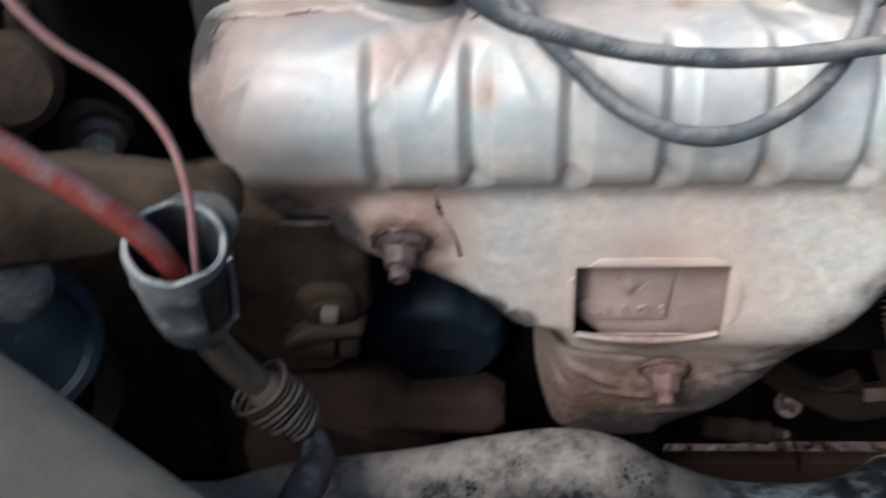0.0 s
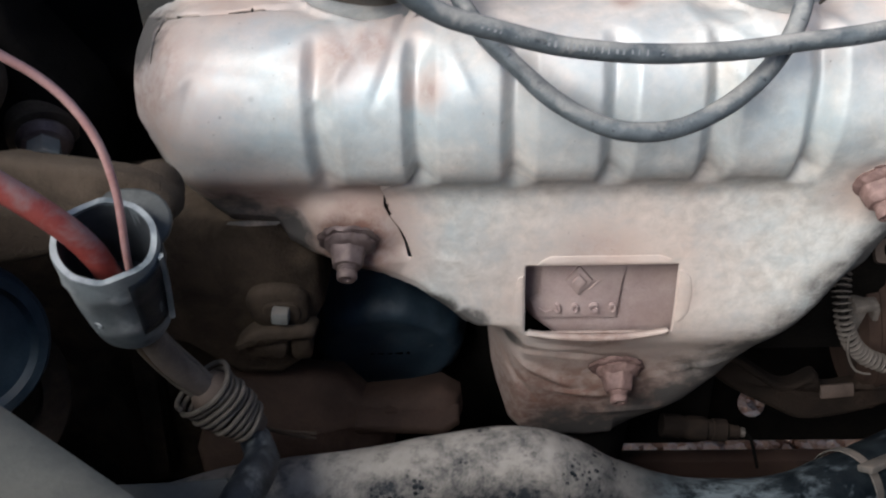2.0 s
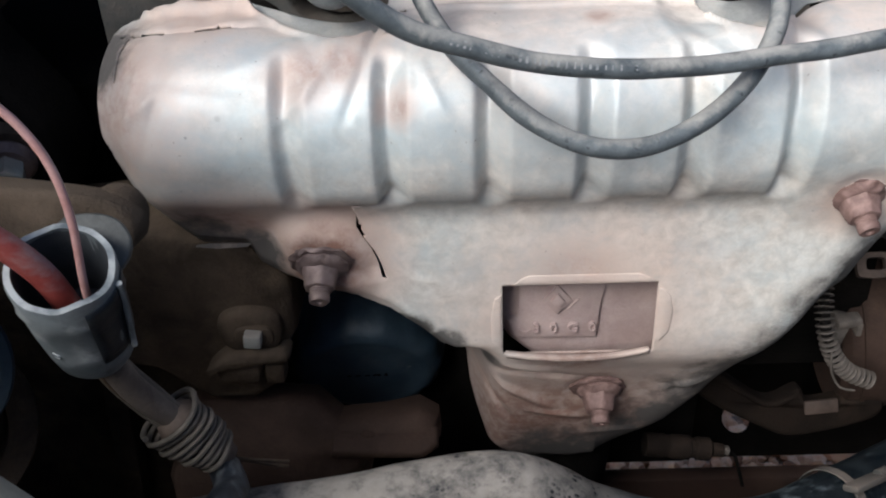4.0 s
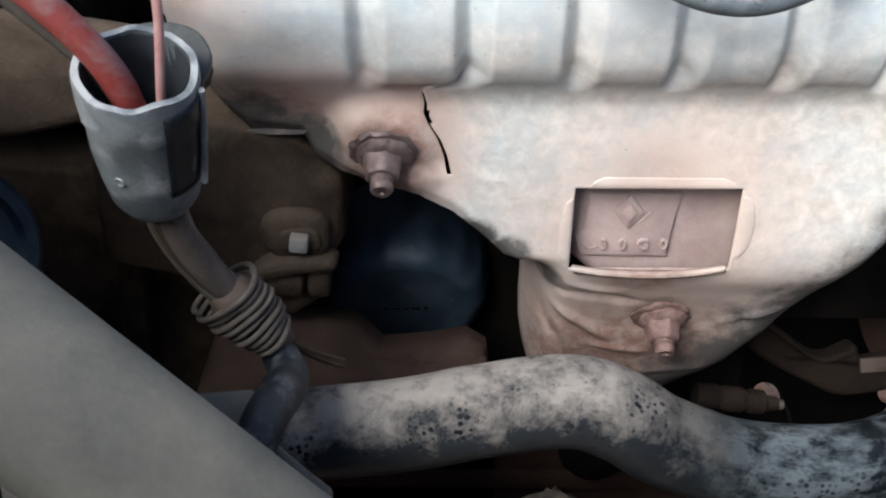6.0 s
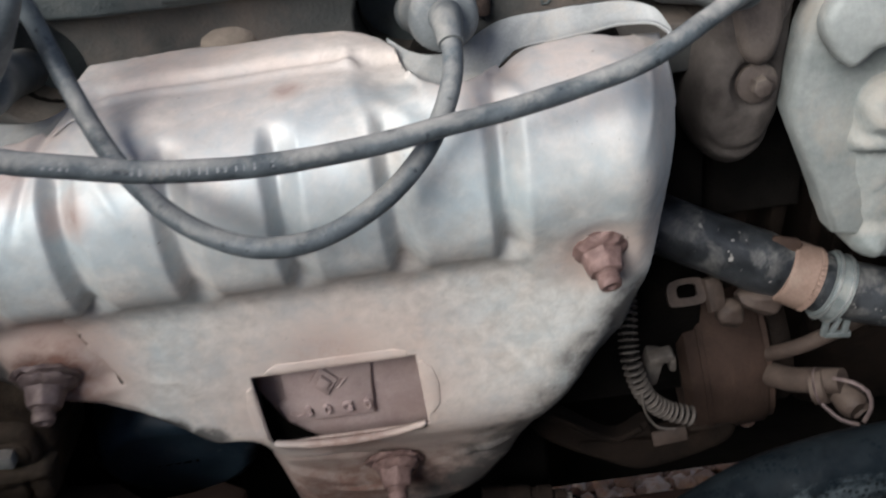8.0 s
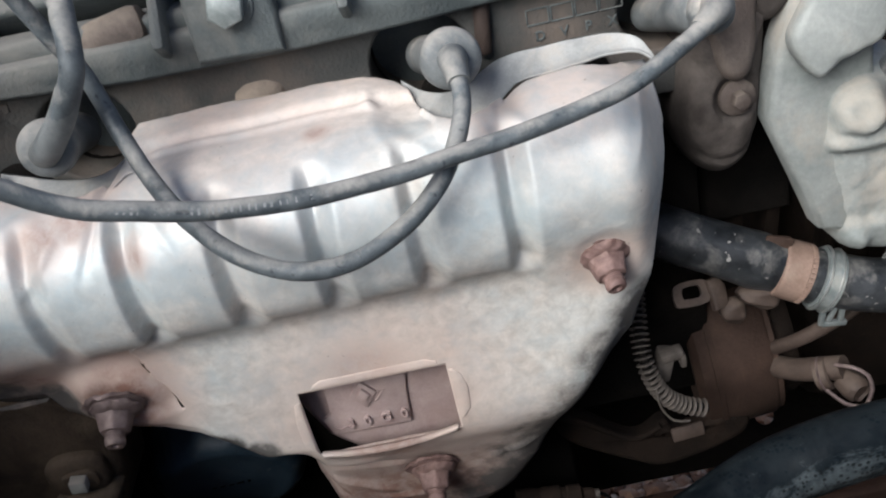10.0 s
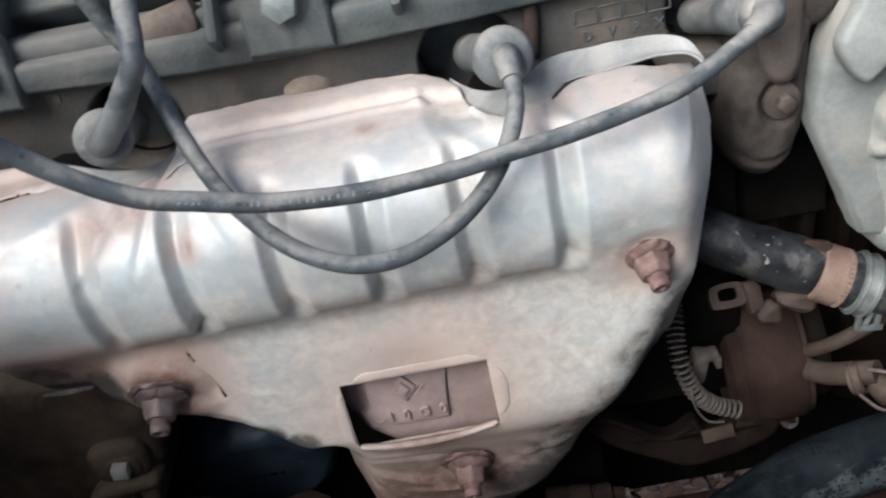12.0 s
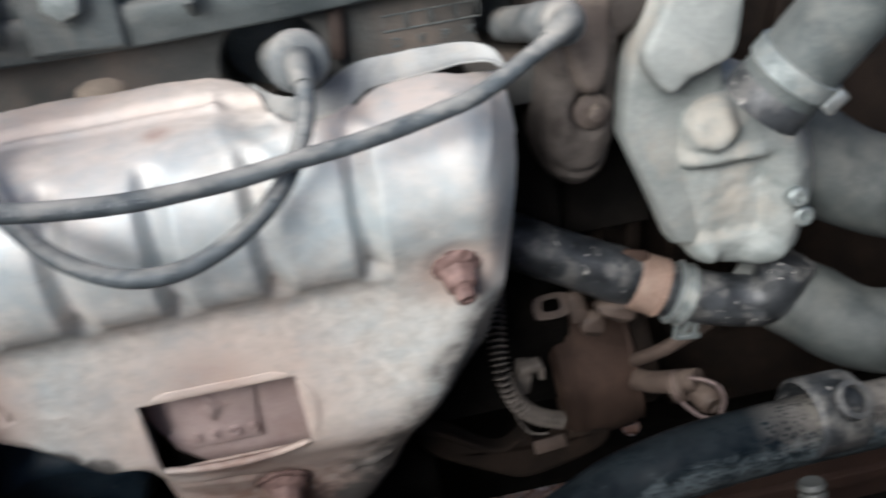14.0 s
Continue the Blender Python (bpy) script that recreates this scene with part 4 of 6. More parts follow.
# ---- exhaust manifold behind the shield ----
def exhaust_manifold():
    root = thing("exhaust_manifold", "dusty brown cast iron exhaust manifold behind the heat shield", "manifold")
    bm = slab([(-0.030, -0.0460), (0.034, -0.0460), (0.046, -0.036), (0.048, 0.016), (0.043, 0.034), (-0.047, 0.034), (-0.0560, 0.022), (-0.0560, -0.008), (-0.047, -0.030)], (0.1145, 0.475, 0.803), (0, -1, 0), 0.071, 0.006)
    part("collector", bm, IRON, root)
    bm = slab([(-0.022, -0.0125), (0.0195, -0.013), (0.0215, 0.010), (0.023, 0.021), (-0.0195, 0.021), (-0.021, 0.002), (-0.026, -0.001)], (0.0935, 0.4045, 0.7885), (0, -1, 0), 0.003, 0.0012)
    part("raised_pad", bm, IRON, root)
    # runners and downpipe near-black: the shade behind the shield is in their colour
    for x in (-0.05, 0.03, 0.17, 0.23):
        part("runner", tube([(x, 0.47, 0.925), (x, 0.440, 0.912), (x + (0.1 - x) * 0.25, 0.428, 0.882), (x + (0.1 - x) * 0.7, 0.44, 0.84)], 0.016, 16), GRIME_AND_SHADE, root)
    part("downpipe", tube([(0.11, 0.455, 0.78), (0.11, 0.462, 0.70), (0.11, 0.48, 0.60), (0.11, 0.56, 0.50)], 0.026, 20), GRIME_AND_SHADE, root)
    m = basis((0.0962, 0.4012, 0.7805), (0, -1, 0))
    letters("3 0 G 0", 0.0078, 0.0014, m, "cast_number", IRON, root)
    # cast diamond badge as a plain shape
    bm = bmesh.new()
    for s in (1.45, 0.75):
        o = [(0, 0.0062 * s), (0.0048 * s, 0), (0, -0.0062 * s), (-0.0048 * s, 0)]
        slab(o, (0.0925, 0.4014 if s > 1.0 else 0.3998, 0.8010), (0, -1, 0), 0.0016, 0.0004, bm=bm)
    part("cast_badge", bm, IRON, root)
    bm = bmesh.new()
    for k in (0, 1):
        slab([(0.0025, -0.005), (0.0040, -0.005), (0.0088, 0.0005), (0.0073, 0.0005)], (0.0925 + 0.0026 * k, 0.4016, 0.8000), (0, -1, 0), 0.0008, 0.0002, bm=bm)
    part("cast_badge_stroke", bm, IRON, root)
    part("cast_mark", slab([(-0.0032, 0.001), (0.0, -0.002), (0.004, -0.0006), (0.0036, 0.0006), (0.0002, -0.0008), (-0.0026, 0.0018)], (0.0755, 0.4014, 0.7815), (0, -1, 0), 0.0007, 0.0002), IRON, root)
    return root


exhaust_manifold()


# ---- ignition cables ----
PLUG = V((-0.156, 0.942, -0.297)).normalized()


def ignition_cable(label, path, seat, elbow, disc=0.0132, boot_len=0.075, boot_r=0.0105, lead_r=0.0038, elbow_r=(0.0068, 0.0046)):
    """A rubber lead from seat (its boot's outer end) along path, the boot pushed into its well."""
    root = thing("ignition_cable", label, "cable", "ignition cables")
    part("lead", tube(path, lead_r, 16, 0.003, wobble=0.00025), RUBBER, root)
    o = V(seat)
    rim = [(0.0, -0.0034), (boot_r * 0.5, -0.0034), (disc - 0.0036, -0.0029), (disc - 0.0014, -0.0018), (disc - 0.0003, 0.0), (disc, 0.002), (disc, 0.0055), (disc - 0.0015, 0.0080), (boot_r, 0.010)]
    part("boot", lathe(rim + [(boot_r, 0.03), (boot_r * 0.92, 0.032), (boot_r * 0.92, boot_len), (0, boot_len)], o, PLUG, 36), RUBBER_PALE, root)
    part("elbow", tube(elbow, lambda s: elbow_r[0] + (elbow_r[1] - elbow_r[0]) * s, 18, 0.002, wobble=0.0003), RUBBER_PALE, root)
    return root


def print_bars(path, start, end, gap, radius):
    """Worn illegible print along a lead, as rows of tiny bars."""
    p = spline(path, 0.0004)
    run, nxt = 0.0, start
    eye = V((0.12, 0.0, 1.12))
    bm = bmesh.new()
    rng = random.Random(5)
    for a, b in zip(p, p[1:]):
        run += (b - a).length
        if nxt <= run <= end:
            t = (b - a).normalized()
            out = eye - a
            out = (out - t * out.dot(t)).normalized()
            up = out.cross(t)
            h = rng.uniform(0.0008, 0.0013)
            w = rng.uniform(0.00025, 0.0006)
            c = a + out * (radius + 0.00005)
            q = [bm.verts.new(c + t * sx * w + up * sy * h - out * 0.00008) for sx, sy in ((-1, -1), (1, -1), (1, 1), (-1, 1))]
            bm.faces.new(q)
            nxt = run + gap * rng.choice((1, 1, 1, 1.4, 2.6))
    return bm


LEAD_A = [(-0.075, 0.315, 1.105), (-0.045, 0.308, 1.062), (-0.010, 0.306, 1.0185), (0.0061, 0.311, 0.9975), (0.0295, 0.317, 0.9766), (0.0514, 0.322, 0.9666), (0.0774, 0.328, 0.9572), (0.1088, 0.334, 0.9514),
          (0.1407, 0.343, 0.9480), (0.1654, 0.350, 0.9476), (0.1977, 0.358, 0.9478), (0.2361, 0.368, 0.9515), (0.2626, 0.380, 0.9587), (0.2797, 0.390, 0.9640)]
LEAD_B = [(-0.02, 0.405, 1.10), (0.0077, 0.400, 1.0352), (0.0145, 0.402, 1.0143), (0.0229, 0.402, 0.9938), (0.0296, 0.396, 0.9675), (0.0428, 0.375, 0.9490), (0.0594, 0.352, 0.9392), (0.0757, 0.340, 0.9289), (0.0964, 0.334, 0.9208),
          (0.1185, 0.336, 0.9194), (0.1405, 0.345, 0.9250), (0.1568, 0.355, 0.9349), (0.1675, 0.364, 0.9482), (0.1725, 0.376, 0.9590), (0.1720, 0.390, 0.9675)]
LEAD_C = [(0.0010, 0.392, 0.9715), (0.0142, 0.385, 0.9856), (0.0260, 0.383, 1.0022), (0.0281, 0.390, 1.0202), (0.0244, 0.400, 1.0315), (0.005, 0.41, 1.08), (-0.03, 0.42, 1.12)]
lead = ignition_cable("long grey dusty rubber ignition cable sagging across the heat shield", LEAD_A, (0.2830, 0.4020, 0.9620), [(0.2822, 0.414, 0.9585), (0.2835, 0.404, 0.9625), (0.2815, 0.3945, 0.9645), (0.2720, 0.3860, 0.9615)], disc=0.0100, boot_r=0.0096, elbow_r=(0.0098, 0.0043))
part("print", print_bars(LEAD_A, 0.172, 0.262, 0.0021, 0.0038), PRINT, lead, "worn white print", False)
ignition_cable("grey dusty rubber ignition cable looped in front of the heat shield", LEAD_B, (0.1718, 0.4000, 0.9670), [(0.1718, 0.400, 0.9672), (0.1722, 0.391, 0.9680), (0.1726, 0.382, 0.9635)])
ignition_cable("short grey dusty rubber ignition cable rising from its round boot", LEAD_C, (-0.0035, 0.3985, 0.9675), [(-0.0045, 0.396, 0.9665), (0.0015, 0.3895, 0.9715), (0.0130, 0.3860, 0.9835), (0.0215, 0.3840, 0.9950)], disc=0.0126, lead_r=0.0050, elbow_r=(0.0064, 0.0053))


# ---- cylinder head and rocker cover ----
def cylinder_head():
    root = thing("cylinder_head", "grey dusty cast aluminium cylinder head with spark plug wells", "cylinder head")
    o_left = -0.125
    wells = [(-0.010, 0.945, 0.024), (0.158, 0.945, 0.025), (0.276, 0.946, 0.0215)]
    o = [(o_left, 0.90), (0.315, 0.90), (0.315, 0.9725), (0.205, 0.9725), (0.180, 0.975), (o_left, 0.980)]
    bm = slab_at(o, 0.500, (0, -1, 0), 0.038, 0.002, holes=wells)
    part("side_wall", bm, CAST_DIRTY, root)
    # wells lined near-black, their inner shade put into the colour
    for x, z, r in wells:
        part("plug_well", lathe([(r, 0.0), (r * 0.85, 0.03), (r * 0.7, 0.06), (0, 0.06)], (x, 0.490, z), (-0.1, 0.95, -0.3), 28), GRIME_AND_SHADE, root)
    # cast boxes with a letter below each
    for k, c in enumerate("DVPX"):
        x = 0.2165 + 0.0118 * k
        bm = bmesh.new()
        for q, size in (((0, 0.0038), (0.0112, 0.0007)), ((0, -0.0038), (0.0112, 0.0007)), ((-0.0053, 0), (0.0007, 0.0070)), ((0.0053, 0), (0.0007, 0.0070))):
            block((x + q[0], 0.4618, 0.9545 + q[1]), (size[0], 0.0012, size[1]), 0.0002, bm=bm, segs=1)
        part("cast_box", bm, CAST, root)
        letters(c, 0.0066, 0.0003, basis((x, 0.4617, 0.9425), (0, -1, 0)), "cast_letter", CAST, root)
    for k, w in enumerate((0.0020, 0.0034, 0.0030, 0.0034, 0.0034)):
        part("cast_mark", block((-0.074 + 0.0080 * k, 0.4615, 0.9690 - 0.0004 * k), (w, 0.0012, 0.0048), 0.0004, (0, 6, 0), segs=1), CAST_DIRTY, root)
    part("boss", lathe([(0.0145, -0.02), (0.0135, 0.002), (0.011, 0.006), (0.006, 0.008), (0.0, 0.0085)], (0.0775, 0.466, 0.9455), (0, -0.75, 0.65), 28), TAN_CRUST, root, "tan dusty boss")
    part("stud", tube([(0.1885, 0.460, 0.944), (0.1892, 0.459, 0.952), (0.1900, 0.459, 0.960), (0.1908, 0.460, 0.968)], 0.0040, 12), RED_DIRT, root, "rusty stud")
    part("deck", block((0.09, 0.60, 0.925), (0.43, 0.20, 0.095), 0.004), CAST, root)
    return root


def rocker_cover():
    root = thing("rocker_cover", "grey dusty cast rocker cover bolted along the cylinder head", "engine cover")
    bm = slab([(-0.30, 0.0), (-0.05, -0.006), (0.03, -0.0125), (0.10, -0.0140), (0.163, -0.0135), (0.205, -0.012), (0.33, -0.010), (0.33, 0.005), (0.20, 0.004), (-0.30, 0.013)], (0, 0.500, 0.9815), (0, -1, 0), 0.050, 0.0025)
    part("flange", bm, CAST, root)
    bm = slab([(-0.31, -0.05), (0.34, -0.05), (0.34, 0.09), (-0.31, 0.09)], (0, 0.53, 1.03), (0, -0.82, 0.57), 0.03, 0.003)
    part("sloping_side", bm, CAST, root)
    for x, w, tilt in ((-0.060, 0.007, 14), (0.046, 0.006, 3), (0.130, 0.006, 0), (0.225, 0.007, -3)):
        part("rib", block((x, 0.468, 0.999), (w, 0.040, 0.056), 0.0025, (-34, tilt, 0), taper=0.8), CAST, root)
    part("step_band", slab([(-0.30, -0.006), (0.20, -0.018), (0.33, -0.016), (0.33, -0.006), (0.20, -0.007), (-0.30, 0.005)], (0, 0.480, 0.9975), (0, -1, 0.1), 0.022, 0.003), CAST, root)
    ax = V((0, -1, 0.12)).normalized()
    for x in (0.0785, 0.248, -0.072):
        o = V((x, 0.4575, 0.9945))
        lug = [(0.0205 * math.cos(math.pi * k / 14), 0.0205 * math.sin(math.pi * k / 14) + 0.002) for k in range(15)] + [(-0.0205, -0.008), (-0.0200, -0.0235), (0.0200, -0.0255), (0.0210, -0.008)]
        part("bolt_lug", slab(lug, o, ax, 0.010, 0.003), CAST, root)
        part("washer", lathe([(0.0, 0.010), (0.0118, 0.010), (0.0118, 0.0112), (0.005, 0.0116)], o, ax, 24), CAST, root)
        part("bolt_head", hexagon(o + ax * 0.0108, ax, 0.0155, 0.0080, 0.3), STEEL_GREY, root, "grey hexagon bolt head")
    part("pocket_wall", block((0.022, 0.462, 0.9905), (0.034, 0.016, 0.020), 0.007, (-30, -10, 0)), BRACKET_DUST, root, "tan dusty pocket")
    part("top", block((0.0, 0.64, 1.085), (0.66, 0.22, 0.05), 0.01), CAST, root)
    return root


cylinder_head()
rocker_cover()


# ---- left of the shield ----
def cable_sleeve():
    root = thing("cable_sleeve", "grey dusty plastic tube with cut top holding red cable", "cable sleeve")
    top, low = V((-0.0765, 0.2555, 0.9265)), V((-0.0835, 0.2760, 0.8800))
    ax = (low - top).normalized()
    ln = (low - top).length
    n = 40
    bm = bmesh.new()
    u = ax.orthogonal().normalized()
    # the sleeve's u points to the viewer's right
    u = (V((1, 0, 0)) - ax * ax.x).normalized()
    v = ax.cross(u)
    prof = [(0.0166, 0.0), (0.0170, 0.002), (0.0168, 0.010), (0.0172, 0.0125), (0.0162, 0.016), (0.0158, 0.030), (0.0150, 0.042), (0.0138, ln), (0.0120, ln + 0.004), (0.0, ln + 0.005)]
    inner = [(0.0146, 0.0), (0.0144, 0.012), (0.013, 0.035), (0.0, 0.036)]
    def ring(r, h, lift=0.0):
        out = []
        for k in range(n):
            a = 2 * math.pi * k / n
            hh = h
            if h == 0.0:
                hh += 0.0022 * noise.noise(V((math.cos(a) * 1.7, math.sin(a) * 1.7, 2)))
            rr = r * (1 + 0.02 * math.sin(2 * a + 0.6))
            if r > 0.0147 and 0.006 < h < 0.035:
                rr += 0.0010 * noise.noise(V((math.cos(a) * 3, math.sin(a) * 3, h * 260)))
            out.append(bm.verts.new(top + ax * hh + (u * math.cos(a) + v * math.sin(a)) * rr))
        return out
    outer = [ring(r, h) for r, h in prof[:-1]]
    inn = [ring(r, h) for r, h in inner[:-1]]
    for a, b in zip(outer, outer[1:]):
        for k in range(n):
            bm.faces.new((a[k], a[(k + 1) % n], b[(k + 1) % n], b[k]))
    for a, b in zip(inn, inn[1:]):
        for k in range(n):
            bm.faces.new((a[k], b[k], b[(k + 1) % n], a[(k + 1) % n]))
    for k in range(n):
        bm.faces.new((outer[0][k], inn[0][k], inn[0][(k + 1) % n], outer[0][(k + 1) % n]))
    bm.faces.new(outer[-1])
    bm.faces.new(list(reversed(inn[-1])))
    part("sleeve", bm, PLASTIC_GREY, root)
    # dark shiny strip of tape and its rim down the right-hand side
    bm = bmesh.new()
    prev = None
    for i in range(10):
        h = 0.004 + 0.036 * i / 9
        r = table([(q[1], q[0]) for q in prof], h)
        row = [bm.verts.new(top + ax * h + (u * math.cos(a) + v * math.sin(a)) * (r * (1 + 0.02 * math.sin(2 * a + 0.6)) + 0.0003)) for a in (-0.2, -0.05, 0.1, 0.25, 0.4, 0.55, 0.7, 0.85, 1.0)]
        if prev:
            for c in range(8):
                bm.faces.new((prev[c], prev[c + 1], row[c + 1], row[c]))
        prev = row
    ob = part("tape", bm, TAPE, root, "shiny black tape")
    ob.modifiers.new("thickness", "SOLIDIFY").thickness = 0.0003
    part("seam", tube([top + ax * 0.003 + u * 0.0178 + v * 0.003, top + ax * 0.022 + u * 0.0176 + v * 0.004, top + ax * 0.041 + u * 0.0166 + v * 0.005], 0.0011, 8), PLASTIC_GREY, root)
    # dark inner wall added, the sleeve's inner shade put into its colour
    part("shade_lining", lathe([(0.0143, 0.0015), (0.0141, 0.012), (0.0127, 0.034), (0.0, 0.0345)], top, ax, 40), LINING_SHADE, root, "inner wall with the sleeve's inner shade in its colour")
    part("rear_lip", slab_at(rounded([(-0.0850, 0.9270), (-0.0814, 0.9312), (-0.0720, 0.9316), (-0.0642, 0.9285), (-0.0606, 0.9215), (-0.0622, 0.9148), (-0.0669, 0.9108), (-0.0680, 0.9178), (-0.0734, 0.9244), (-0.0825, 0.9262)]), 0.2765, (0.1, -0.75, 0.65), 0.0025, 0.0008), PLASTIC_DIM, root)
    part("moulded_mark", lathe([(0.0018, -0.0002), (0.0016, 0.0002), (0.0012, 0.0002), (0.0010, 0.0), (0.0, 0.0)], top + ax * 0.033 + (u * 0.1 - v).normalized() * -0.0 + (V((-0.1, -0.75, 0.45)).normalized() - ax * V((-0.1, -0.75, 0.45)).normalized().dot(ax)).normalized() * 0.0154, (V((-0.1, -0.75, 0.45)).normalized() - ax * V((-0.1, -0.75, 0.45)).normalized().dot(ax)).normalized(), 16), PLASTIC_GREY, root)
    return root


cable_sleeve()
solo("red_cable", tube([(-0.150, 0.2300, 1.020), (-0.118, 0.2400, 0.975), (-0.094, 0.2490, 0.9450), (-0.0830, 0.2560, 0.9240), (-0.0800, 0.264, 0.900)], 0.0044, 16), RED_WIRE,
     "thick red dusty cable going into the grey sleeve", "cable")
solo("black_cable", tube([(-0.152, 0.236, 1.005), (-0.122, 0.2480, 0.965), (-0.100, 0.2560, 0.938), (-0.0885, 0.262, 0.920), (-0.083, 0.266, 0.900)], 0.0022, 10), TAN_WIRE,
     "thin dusty dark wire beside the red cable", "wire")
solo("pink_wire", tube([(-0.105, 0.2300, 1.040), (-0.092, 0.2400, 1.005), (-0.0790, 0.2480, 0.9870), (-0.0722, 0.2500, 0.9765), (-0.0676, 0.2510, 0.9630), (-0.0668, 0.2520, 0.9450), (-0.0700, 0.2550, 0.9230), (-0.074, 0.262, 0.905)], 0.00135, 10), PINK_WIRE,
     "thin pink wire dropping into the grey sleeve", "wire")


def wire_harness():
    root = thing("wire_harness", "bundle of dusty wires leaving the sleeve with a wound coil", "wiring")
    base = [V(q) for q in ((-0.0850, 0.2790, 0.8790), (-0.0840, 0.2880, 0.8560), (-0.0770, 0.2930, 0.8380), (-0.0690, 0.2950, 0.8250), (-0.0600, 0.2960, 0.8120), (-0.0545, 0.2955, 0.8020), (-0.0530, 0.2950, 0.7920))]
    rng = random.Random(3)
    for k in range(7):
        a = 2 * math.pi * k / 7
        pts = []
        for i, q in enumerate(base):
            spread = 0.0052 if i < 5 else 0.0036
            pts.append(q + V((math.cos(a + 0.5 * i) * spread, math.sin(a + 0.5 * i) * spread * 0.6, math.sin(a + 0.5 * i) * spread * 0.6)) + V((rng.uniform(-1, 1), 0, rng.uniform(-1, 1))) * 0.0008)
        part("wire", tube(pts, 0.0020 + 0.0004 * (k % 2), 8), CAST_BROWN if k % 3 else TAN_WIRE, root)
    t = (base[5] - base[3]).normalized()
    u = t.orthogonal().normalized()
    v = t.cross(u)
    pts = []
    for i in range(9 * 20):
        a = 2 * math.pi * i / 20
        h = i / (9 * 20)
        c = base[2].lerp(base[5], 0.25 + 0.65 * h)
        r = 0.0124 - 0.0042 * h ** 1.5 + 0.0009 * math.sin(3.1 * a) + 0.0006 * math.sin(0.37 * a)
        pts.append(c + (u * math.cos(a) + v * math.sin(a)) * r)
    part("main_cable", tube([base[0] + V((0.004, -0.004, 0.0)), base[1] + V((0.004, -0.004, 0.0)), base[2] + V((0.002, -0.003, 0.001)), base[3]], 0.0052, 16, wobble=0.0006), BRACKET_DUST, root, "thick dusty grey-brown cable")
    part("winding", tube(pts, 0.00115, 8, 0.002), TAN_WIRE, root)
    part("core", tube([base[2].lerp(base[3], 0.6), base[3], base[4], base[5]], lambda s: (0.0105 - 0.003 * s) * min(1.0, 0.45 + 2.2 * s), 14, wobble=0.0006), PIPE_DIRT, root, "red-brown dusty cloth binding")
    bm = tube([(-0.0550, 0.2955, 0.8010), (-0.0490, 0.2830, 0.7985), (-0.0480, 0.2660, 0.8050), (-0.0500, 0.2520, 0.8085), (-0.0525, 0.2400, 0.8075), (-0.0540, 0.2320, 0.8030)], lambda s: 0.0066 + 0.0012 * math.sin(3 * s), 14, wobble=0.0006)
    part("thin_wire", tube([(-0.0600, 0.2900, 0.8160), (-0.0480, 0.2960, 0.8020), (-0.0400, 0.3080, 0.7880), (-0.0330, 0.3150, 0.7800)], 0.0008, 6), CAST_BROWN, root)
    part("thin_wire", tube([(-0.0620, 0.2910, 0.8140), (-0.0500, 0.2990, 0.7990), (-0.0420, 0.3100, 0.7840), (-0.0340, 0.3160, 0.7760)], 0.0008, 6), CAST_BROWN, root)
    part("tape_end", bm, TAPE_DUSTY, root, "dusty black taped end")
    return root


wire_harness()


def side_bracket():
    root = thing("side_bracket", "dusty brown cast engine bracket arm behind the sleeve", "bracket")
    o = [(-0.245, 0.905), (-0.150, 0.917), (-0.129, 0.916), (-0.098, 0.9115), (-0.082, 0.907), (-0.0745, 0.8965), (-0.079, 0.8885), (-0.086, 0.889), (-0.096, 0.892), (-0.112, 0.882), (-0.135, 0.876), (-0.170, 0.872), (-0.245, 0.868)]
    part("arm", slab_at(rounded(o, 0.004), 0.330, (0, -0.96, 0.28), 0.016, 0.004), CAST_BROWN, root)
    part("end_boss", lathe([(0.0, -0.012), (0.0115, -0.012), (0.0118, -0.002), (0.0100, 0.0012), (0.0, 0.002)], (-0.0885, 0.3285, 0.8995), (0, -0.96, 0.28), 28), CAST_BROWN, root)
    return root


side_bracket()


